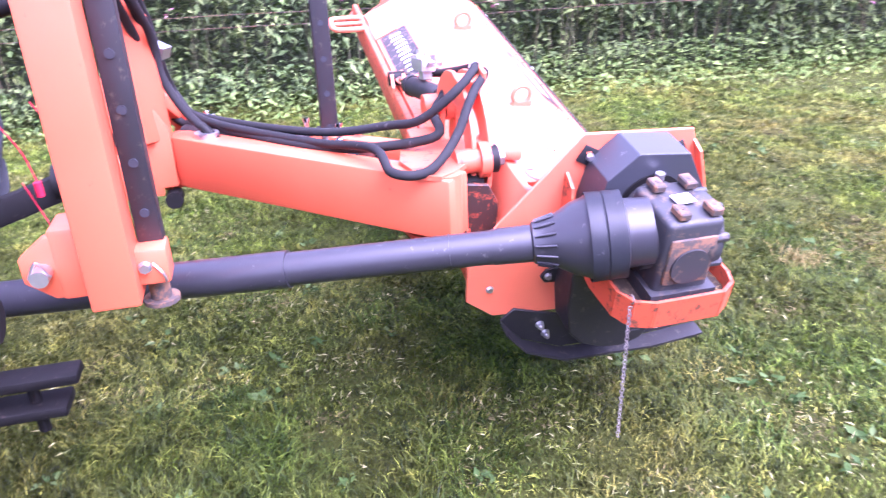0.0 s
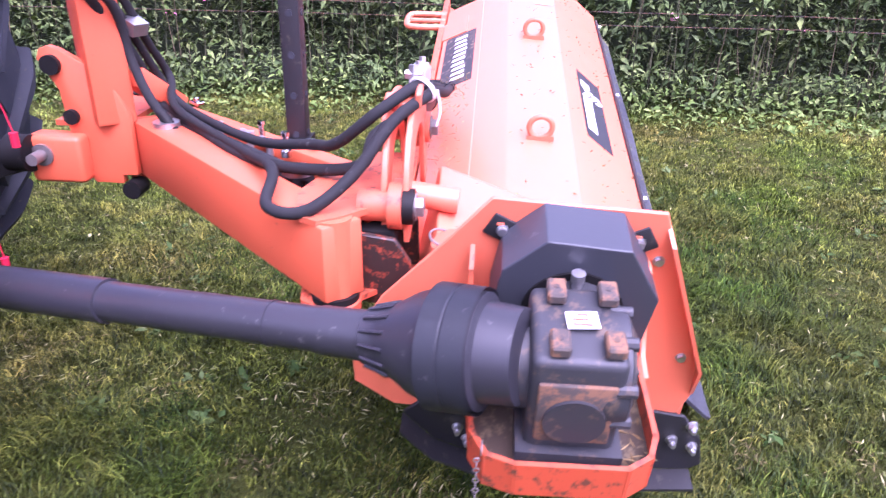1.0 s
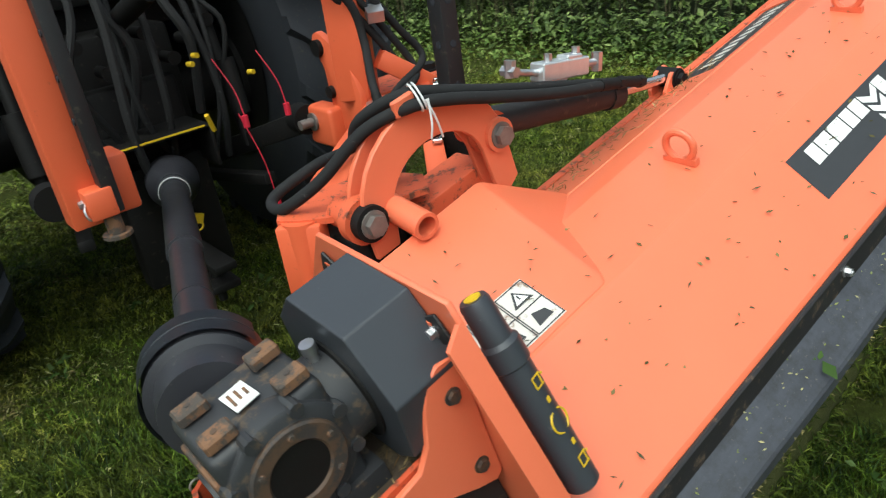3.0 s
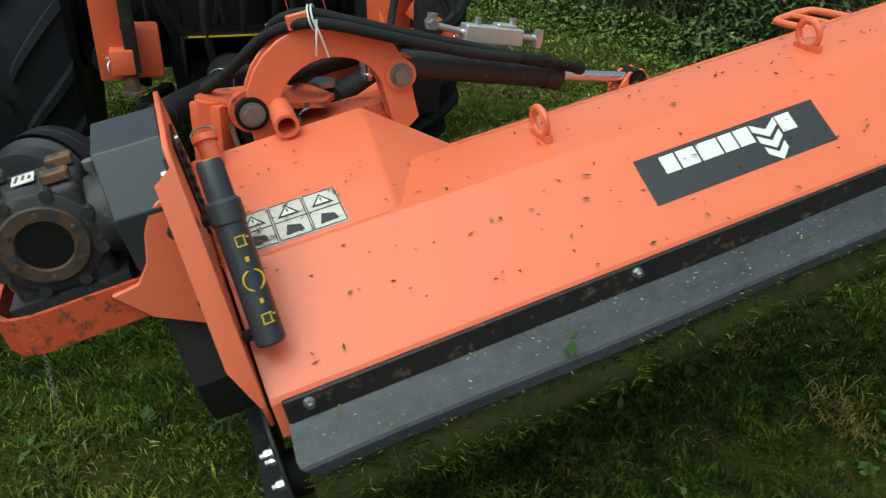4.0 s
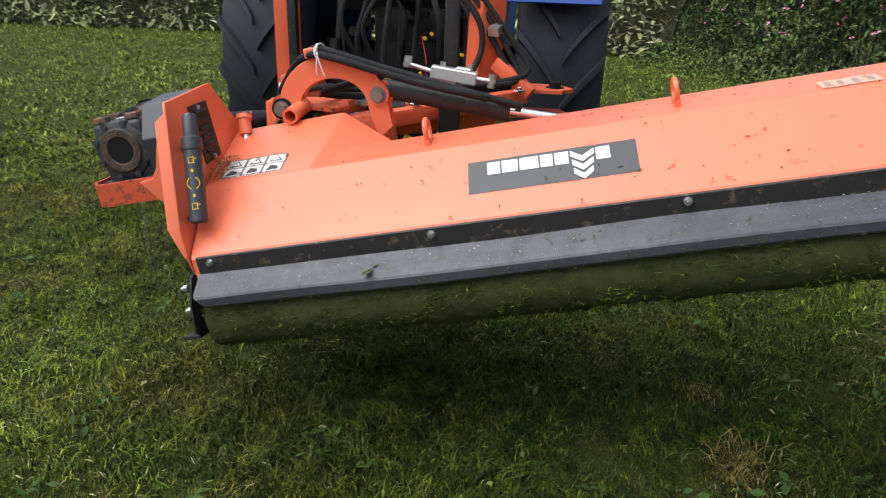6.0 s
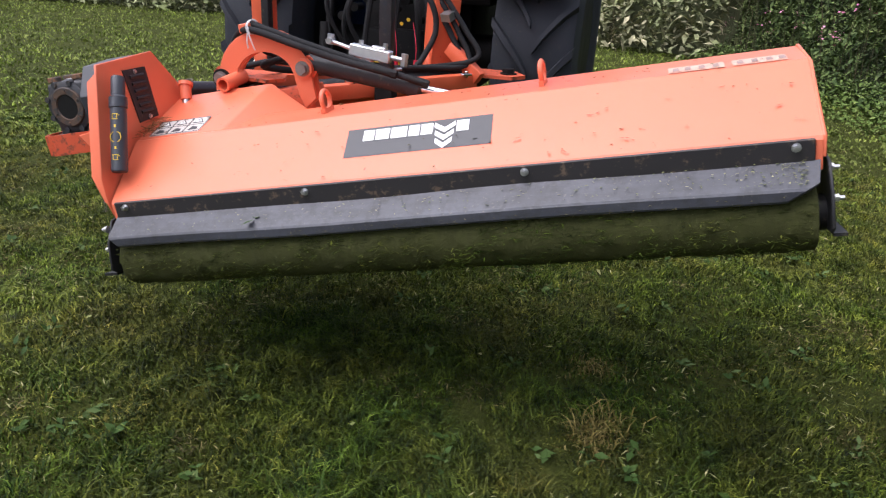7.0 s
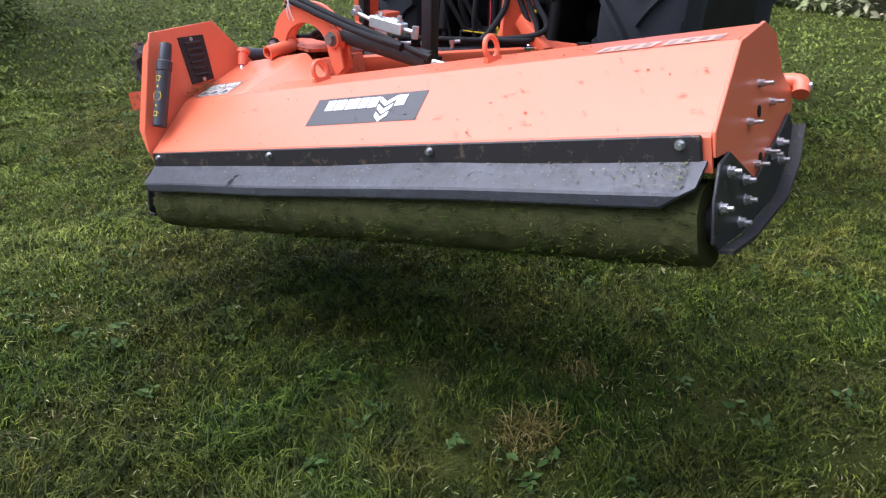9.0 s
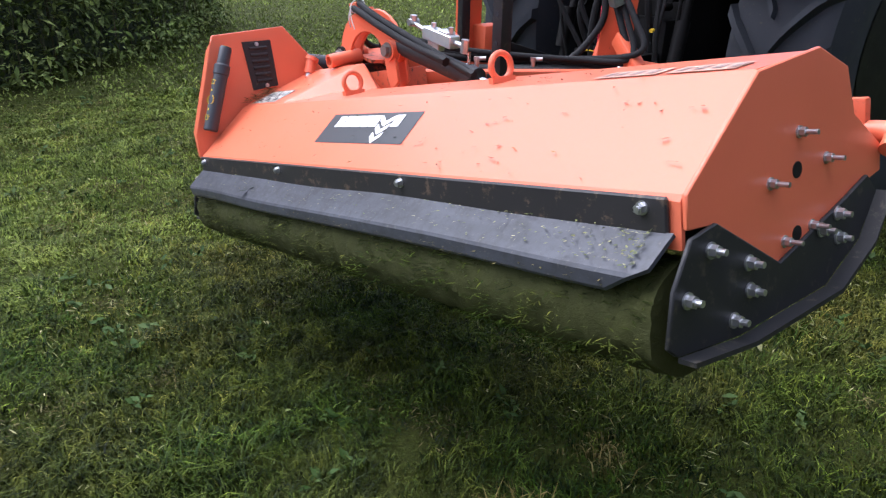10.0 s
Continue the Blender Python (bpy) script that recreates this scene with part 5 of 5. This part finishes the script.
    bm = mesh()
    add_box(bm, (-0.2180, 1.347, 1.25), (0.037, 0.048, 0.86))
    soften(bm, 0.004, 2)
    leg = part("stand_leg", bm, BLACK_PAINT, arm, "black perforated stand leg")
    for k in range(8):
        bm = mesh()
        add_cyl(bm, (-0.2395, 1.347, 0.95 + 0.1 * k), (-0.2360, 1.347, 0.95 + 0.1 * k), 0.009, seg=12)
        part("pin_hole", bm, RUBBER, leg)
    bm = mesh()
    add_box(bm, (-0.247, 1.352, 0.853), (0.066, 0.070, 0.074))
    soften(bm, 0.006, 2)
    sleeve = part("stand_sleeve", bm, ORANGE_ARM, arm)
    bm = mesh()
    add_cyl(bm, (-0.2305, 1.350, 0.762), (-0.2305, 1.350, 0.83), 0.021, seg=16)
    add_cyl(bm, (-0.2305, 1.350, 0.756), (-0.2305, 1.350, 0.765), 0.036, seg=20)
    part("stand_foot", bm, RUST, leg, "worn steel stand foot")
    hexbolt("sleeve_bolt", sleeve, (-0.278, 1.36, 0.855), (-1, 0, 0), 0.010, 0.010)
    bm = mesh()
    add_tube(bm, [(-0.278, 1.345, 0.86), (-0.288, 1.33, 0.845), (-0.284, 1.325, 0.825), (-0.27, 1.332, 0.818)], 0.003, 6)
    part("linch_ring", bm, ZINC, sleeve)
    bm = mesh()
    plate_x(bm, [(1.46, 0.79), (1.54, 0.79), (1.59, 0.83), (1.59, 0.88), (1.54, 0.92), (1.46, 0.92)], -0.232, -0.207)
    soften(bm, 0.004, 2)
    lp = part("link_plate", bm, ORANGE_ARM, arm)
    bm = mesh()
    add_cyl(bm, (-0.270, 1.55, 0.852), (-0.17, 1.55, 0.852), 0.017, seg=16)
    add_tube(bm, [(-0.260, 1.53, 0.852), (-0.263, 1.55, 0.884), (-0.260, 1.57, 0.852)], 0.003, 6)
    part("link_pin", bm, ZINC, lp)
    bm = mesh()
    add_box(bm, (-0.185, 1.47, 0.86), (0.10, 0.12, 0.15))
    soften(bm, 0.01, 2)
    part("mast_foot", bm, ORANGE_ARM, arm)
    # rear stand leg
    bm = mesh()
    add_box(bm, (0.535, 0.912, 1.27), (0.050, 0.050, 1.02))
    soften(bm, 0.004, 2)
    leg = part("stand_leg", bm, BLACK_PAINT, arm, "black perforated stand leg")
    for k in range(9):
        for ax in (0, 1):
            bm = mesh()
            q = Vector((0.535, 0.912, 0.88 + 0.1 * k))
            e = Vector((-0.0255, 0, 0)) if ax else Vector((0, -0.0255, 0))
            add_cyl(bm, q + e * 0.98, q + e * 1.04, 0.009, seg=12)
            part("pin_hole", bm, RUBBER, leg)
    bm = mesh()
    add_box(bm, (0.535, 0.912, 0.82), (0.07, 0.07, 0.10))
    part("stand_sleeve", bm, DARK_STEEL, arm)


build_arm()

# ---- hoses ----


def hose(pts, r, label):
    bm = mesh()
    add_tube(bm, pts, r, 12, 8)
    ob = tagged(part("hydraulic_hose", bm, HOSE), label, "hose", "hydraulic hoses")
    bm, a, b = mesh(), Vector(pts[0]), Vector(pts[1])
    d = (b - a).normalized()
    add_cyl(bm, a - d * 0.03, a + d * 0.035, r * 1.12, seg=14)
    add_cyl(bm, a - d * 0.045, a - d * 0.025, r * 1.3, seg=6)
    part("crimp_fitting", bm, DARK_STEEL, ob, "dark crimp fitting")
    return ob


def W(m, p):
    return m @ Vector(p)


UP = [[(0.60, 1.22, 0.905), (0.76, 1.35, 0.92), (0.70, 1.385, 1.05), (0.58, 1.40, 1.21), (0.42, 1.42, 1.38), (0.25, 1.46, 1.75)],
      [(0.62, 1.27, 0.905), (0.80, 1.36, 0.95), (0.735, 1.38, 1.06), (0.61, 1.385, 1.22), (0.45, 1.41, 1.40), (0.28, 1.45, 1.75)],
      [(0.57, 1.22, 0.885), (0.73, 1.365, 0.89), (0.67, 1.39, 1.03), (0.55, 1.42, 1.19), (0.39, 1.44, 1.36), (0.22, 1.48, 1.75)]]


def run(m, pts):
    return [W(m, p) for p in pts]


hose(run(HEAD, [(0.84, 0.552, 0.215), (0.62, 0.548, 0.318), (0.45, 0.545, 0.398), (0.34, 0.548, 0.452), (0.250, 0.570, 0.488), (0.185, 0.635, 0.462), (0.200, 0.72, 0.385), (0.270, 0.790, 0.340)]) + run(TRACTOR, [(0.32, 0.96, 0.92)] + UP[0]), 0.0115, "black sleeved hydraulic hose tied over the swing bracket")
hose(run(HEAD, [(0.74, 0.528, 0.262), (0.58, 0.526, 0.325), (0.42, 0.524, 0.400), (0.32, 0.530, 0.448), (0.245, 0.545, 0.472), (0.165, 0.600, 0.456), (0.075, 0.665, 0.390), (0.015, 0.745, 0.346), (0.040, 0.825, 0.338), (0.17, 0.850, 0.335)]) + run(TRACTOR, [(0.30, 0.98, 0.90)] + UP[1]), 0.0118, "black sleeved hydraulic hose in a wide loop beside the arm")
hose(run(HEAD, [(0.40, 0.60, 0.36), (0.30, 0.66, 0.35), (0.20, 0.69, 0.33)]) + run(TRACTOR, [(0.26, 0.94, 0.89)] + UP[2]), 0.013, "thin black hydraulic hose along the arm")
hose(run(TRACTOR, [(0.54, 1.26, 0.885), (0.57, 1.32, 0.95), (0.60, 1.37, 1.05), (0.57, 1.375, 1.17), (0.42, 1.40, 1.34), (0.25, 1.43, 1.75)]), 0.013, "thin black hydraulic hose on the upright")


def build_ties():
    bm = mesh()
    c = Vector((0.262, 0.553, 0.478))
    add_ring(bm, c, (0.35, 0.9, 0), (0, 0.3, 1), 0.025, 0.0022, 20, 6)
    add_ring(bm, c + Vector((0.007, -0.003, 0)), (0.35, 0.9, 0), (0, 0.3, 1), 0.025, 0.0022, 20, 6)
    add_tube(bm, [c + Vector((0, -0.03, 0)), c + Vector((0.005, -0.035, -0.04)), c + Vector((0.01, -0.03, -0.08))], 0.0022, 6)
    add_tube(bm, [c + Vector((0.005, -0.03, 0)), c + Vector((-0.008, -0.037, -0.04)), c + Vector((-0.015, -0.03, -0.07))], 0.0022, 6)
    ob = part("cable_tie", bm, TIE)
    ob.matrix_world = HEAD
    tagged(ob, "white cable ties binding the hoses together", "cable tie")
    for p in ((0.655, 1.372, 1.115),):
        bm = mesh()
        add_box(bm, W(TRACTOR, p), (0.05, 0.05, 0.035), Matrix.Rotation(0.4, 3, 'Y'))
        tagged(part("hose_clamp", bm, ZINC), "bright clamp holding hoses to the upright", "clamp")


build_ties()

# ---- tractor ----
tractor = thing("tractor", TRACTOR, "blue tractor seen from behind with large ribbed tyres", "tractor")


def build_wheel(cx):
    R, half, cy, K = 0.88, 0.220, 2.85, 1.1
    c = Vector((cx, cy, R - 0.015))
    bm = mesh()
    prof = [(-0.19, 0.42), (-0.225, 0.50), (-0.235, 0.62), (-0.215, 0.73), (-0.17, 0.760), (0.0, 0.772), (0.17, 0.760), (0.215, 0.73), (0.235, 0.62), (0.225, 0.50), (0.19, 0.42)]
    add_lathe(bm, c, c + Vector((1, 0, 0)), [(x, r * K) for x, r in prof], 64)
    tyre = part("tyre", bm, RUBBER, tractor, "black tractor tyre with deep angled lugs")
    # one lug: bent slab from the middle to the shoulder, shared by all
    bm = mesh()
    pts = []
    steps = 6
    for k in range(steps + 1):
        t = k / steps
        x = 0.012 + t * (half - 0.012)
        ang = 0.30 * t ** 0.85
        rad = K * (0.765 - 0.030 * max(0.0, t - 0.7) / 0.3)
        w = 0.040 + 0.016 * t
        pts.append((x, ang, rad, w))
    rows = []
    for x, ang, rad, w in pts:
        row = []
        for dr, s in ((-0.01, -1.25), (0.042, -0.8), (0.042, 0.8), (-0.01, 1.25)):
            a = ang + s * w / 2 / 0.85
            row.append(bm.verts.new((x, (rad + dr) * math.sin(a), (rad + dr) * math.cos(a))))
        rows.append(row)
    for a, b in zip(rows, rows[1:]):
        for k in range(3):
            bm.faces.new((a[k], a[k + 1], b[k + 1], b[k]))
    bm.faces.new(rows[0])
    bm.faces.new(list(reversed(rows[-1])))
    lug = part("tread_lug", bm, RUBBER, tyre)
    lug.matrix_basis = Matrix.Translation(c)
    bm = mesh()
    bm.from_mesh(lug.data)
    bmesh.ops.scale(bm, vec=(-1, 1, 1), verts=bm.verts)
    lug2 = part("tread_lug", bm, RUBBER, tyre)
    n = 21
    lug2.matrix_basis = Matrix.Translation(c) @ Matrix.Rotation(math.pi / n, 4, 'X')
    for k in range(1, n):
        share("tread_lug", lug, tyre, Matrix.Translation(c) @ Matrix.Rotation(2 * math.pi * k / n, 4, 'X'))
        share("tread_lug", lug2, tyre, Matrix.Translation(c) @ Matrix.Rotation(2 * math.pi * (k + 0.5) / n, 4, 'X'))
    bm = mesh()
    add_lathe(bm, c, c + Vector((1, 0, 0)), [(-0.2, 0.475), (-0.19, 0.44), (-0.10, 0.40), (0.10, 0.40), (0.19, 0.44), (0.2, 0.475)], 48)
    part("rim", bm, DARK_STEEL, tractor)
    # fender
    bm = mesh()
    last, x0, x1 = (159, 0.622, 1.110) if cx > 0 else (132, cx - 0.26, cx + 0.26)
    turns = [radians(28 + (last - 28) * k / 17) for k in range(18)]
    arc = [(cy + 0.96 * math.cos(a), 0.87 + 0.94 * math.sin(a)) for a in turns]
    arc2 = [(cy + 0.95 * math.cos(a), 0.87 + 0.92 * math.sin(a)) for a in turns]
    plate_x(bm, arc + list(reversed(arc2)), x0, x1)
    part("fender", bm, BLUE, tractor, "blue wheel fender")


build_wheel(-0.665)
build_wheel(0.935)


def build_tractor_rear():
    def block(name, c, s, mat, label="", bev=0.02, turn=None):
        bm = mesh()
        add_box(bm, c, s, turn)
        soften(bm, bev, 2)
        return part(name, bm, mat, tractor, label)

    block("transmission", (0.135, 2.70, 0.82), (0.44, 0.9, 0.62), DARK_STEEL, "oily dark transmission housing")
    # two dark blocks added to keep light off the ground beneath
    block("underbody_blocker", (0.135, 3.75, 0.86), (0.62, 2.0, 0.70), DARK_STEEL, "added dark body block that shades the ground under the tractor", 0.05)
    block("belly_blocker", (0.135, 3.05, 1.36), (1.06, 1.3, 0.30), DARK_STEEL, "added dark block that shades the axle and hitch", 0.03)
    block("gear_cover", (0.135, 2.22, 0.76), (0.34, 0.10, 0.40), DARK_STEEL)
    bm = mesh()
    add_cyl(bm, (-0.45, 2.78, 0.785), (0.72, 2.78, 0.785), 0.13, seg=28)
    add_cyl(bm, (-0.50, 2.78, 0.785), (-0.44, 2.78, 0.785), 0.24, seg=28)
    add_cyl(bm, (0.71, 2.78, 0.785), (0.77, 2.78, 0.785), 0.24, seg=28)
    part("rear_axle", bm, DARK_STEEL, tractor)
    block("cab_floor", (0.135, 2.75, 1.52), (1.1, 0.8, 0.16), BLUE, "blue lower cab edge")
    block("cab_back", (0.135, 2.62, 1.30), (0.95, 0.30, 0.40), DARK_STEEL)
    # plain cab and hood out of view, added to shade what lies below
    block("cab", (0.135, 3.0, 2.05), (1.35, 1.45, 0.95), BLUE, "plain unseen cab block, added to shade the axle", 0.06)
    block("hood_blocker", (0.135, 4.6, 1.05), (0.75, 1.9, 0.75), BLUE, "", 0.08)
    # drive-shaft guard plate
    block("shaft_guard", (0.12, 2.05, 0.80), (0.34, 0.22, 0.012), DARK_STEEL, "dusty guard plate with a yellow edge", 0.004)
    for x in (-0.05, 0.29):
        block("guard_side", (x, 2.05, 0.73), (0.012, 0.22, 0.15), DARK_STEEL, "", 0.003)
    bm = mesh()
    add_box(bm, (0.12, 1.938, 0.806), (0.30, 0.004, 0.006))
    part("yellow_strip", bm, YELLOW, tractor)
    bm = mesh()
    add_cyl(bm, (0.13, 1.98, 0.64), (0.13, 2.2, 0.64), 0.03, seg=18)
    part("output_stub", bm, DARK_STEEL, tractor)
    # lower links, lift rods, top arms, drawbar
    for x0, x1 in ((-0.30, -0.20), (0.50, 0.42)):
        bar("lower_link", (x0, 1.66, 0.80 if x0 < 0 else 0.79), (x1, 2.55, 0.52), 0.035, 0.075, DARK_STEEL, tractor, "dark lower link arm")
        bm = mesh()
        add_cyl(bm, (x0, 1.63, 0.80), (x0 + 0.001, 1.69, 0.80), 0.05, seg=18)
        part("link_eye", bm, DARK_STEEL, tractor)
        bm = mesh()
        add_cyl(bm, ((x0 + x1) / 2, 2.05, 0.66), ((x0 + x1) / 2 + (0.02 if x0 < 0 else -0.02), 2.15, 1.26), 0.022, seg=14)
        add_cyl(bm, ((x0 + x1) / 2, 2.05, 0.78), ((x0 + x1) / 2, 2.08, 0.98), 0.034, seg=14)
        part("lift_rod", bm, DARK_STEEL, tractor)
        bar("lift_arm", (x0 * 0.7 + 0.04, 2.15, 1.26), (x1 * 0.6 + 0.05, 2.50, 1.24), 0.05, 0.09, DARK_STEEL, tractor)
    bm = mesh()
    add_cyl(bm, (0.135, 2.30, 1.12), (0.16, 1.55, 1.32), 0.024, seg=16)
    add_cyl(bm, (0.14, 2.1, 1.17), (0.155, 1.75, 1.27), 0.034, seg=16)
    part("top_link", bm, DARK_STEEL, tractor)
    block("drawbar", (0.10, 2.06, 0.418), (0.08, 0.84, 0.030), DARK_STEEL, "", 0.008)
    block("hitch_tongue", (0.10, 2.07, 0.335), (0.10, 0.78, 0.030), DARK_STEEL, "", 0.008)
    bm = mesh()
    add_cyl(bm, (0.10, 1.76, 0.26), (0.10, 1.76, 0.43), 0.015, seg=16)
    part("hitch_pin", bm, DARK_STEEL, tractor)
    block("hitch_frame", (0.135, 2.14, 0.46), (0.34, 0.10, 0.46), DARK_STEEL)
    # stabiliser links near the ground
    for k, (a, b) in enumerate((((-0.22, 1.90, 0.56), (-0.12, 2.45, 0.50)), ((0.44, 1.90, 0.56), (0.36, 2.45, 0.50)))):
        bar("stabiliser", a, b, 0.05, 0.04, DARK_STEEL, tractor)
    # couplers and hanging lines
    rr = random.Random(3)
    for k in range(9):
        x = -0.16 + 0.075 * k
        bm = mesh()
        add_cyl(bm, (x, 2.10, 1.02 + 0.05 * (k % 3)), (x, 2.20, 1.02 + 0.05 * (k % 3)), 0.02, seg=14)
        add_cyl(bm, (x, 2.09, 1.02 + 0.05 * (k % 3)), (x, 2.10, 1.02 + 0.05 * (k % 3)), 0.024, seg=14)
        part("coupler", bm, DARK_STEEL, tractor)
    for k in range(12):
        x = -0.18 + 0.055 * k
        y = 1.95 + 0.15 * rr.random()
        z = 0.60 + 0.25 * rr.random()
        bm = mesh()
        add_tube(bm, [(x, 2.15, 1.55), (x + rr.uniform(-0.04, 0.04), y, 1.25), (x + rr.uniform(-0.07, 0.07), y - 0.05, z + 0.25), (x + rr.uniform(-0.08, 0.08), y + 0.02, z)], rr.uniform(0.008, 0.017), 8)
        part("hanging_hose", bm, HOSE, tractor)
    for x, y, z, ln in ((0.432, 1.622, 0.858, 0.19), (0.341, 1.663, 0.546, 0.32), (0.31, 1.68, 0.845, 0.20)):
        bm = mesh()
        add_tube(bm, [(x - 0.035, y + 0.05, z + ln), (x - 0.006, y + 0.015, z + ln * 0.5), (x, y, z + 0.02)], 0.0020, 6)
        cord = part("red_cord", bm, RED, tractor, "red dust-cap cord")
        bm = mesh()
        add_cyl(bm, (x, y, z - 0.02), (x, y, z + 0.018), 0.0105, seg=14)
        part("dust_cap", bm, RED, cord)
    for x, y, z in ((0.26, 1.90, 1.02), (0.29, 1.92, 1.04), (0.45, 1.88, 0.95)):
        bm = mesh()
        add_cyl(bm, (x, y, z), (x + 0.008, y - 0.022, z), 0.009, seg=12)
        part("yellow_cap", bm, YELLOW, tractor)
    bm = mesh()
    add_cyl(bm, (0.27, 1.86, 0.80), (0.25, 1.84, 0.86), 0.008, seg=12)
    part("yellow_sleeve", bm, YELLOW, tractor)
    bm = mesh()
    add_box(bm, (0.163, 1.992, 0.484), (0.05, 0.02, 0.035), Matrix.Rotation(0.4, 3, "Y"))
    add_ring(bm, (0.163, 1.985, 0.455), (1, 0, 0), (0, 0, 1), 0.016, 0.004, 16, 6)
    part("yellow_catch", bm, YELLOW, tractor, "yellow shaft guard catch")


build_tractor_rear()
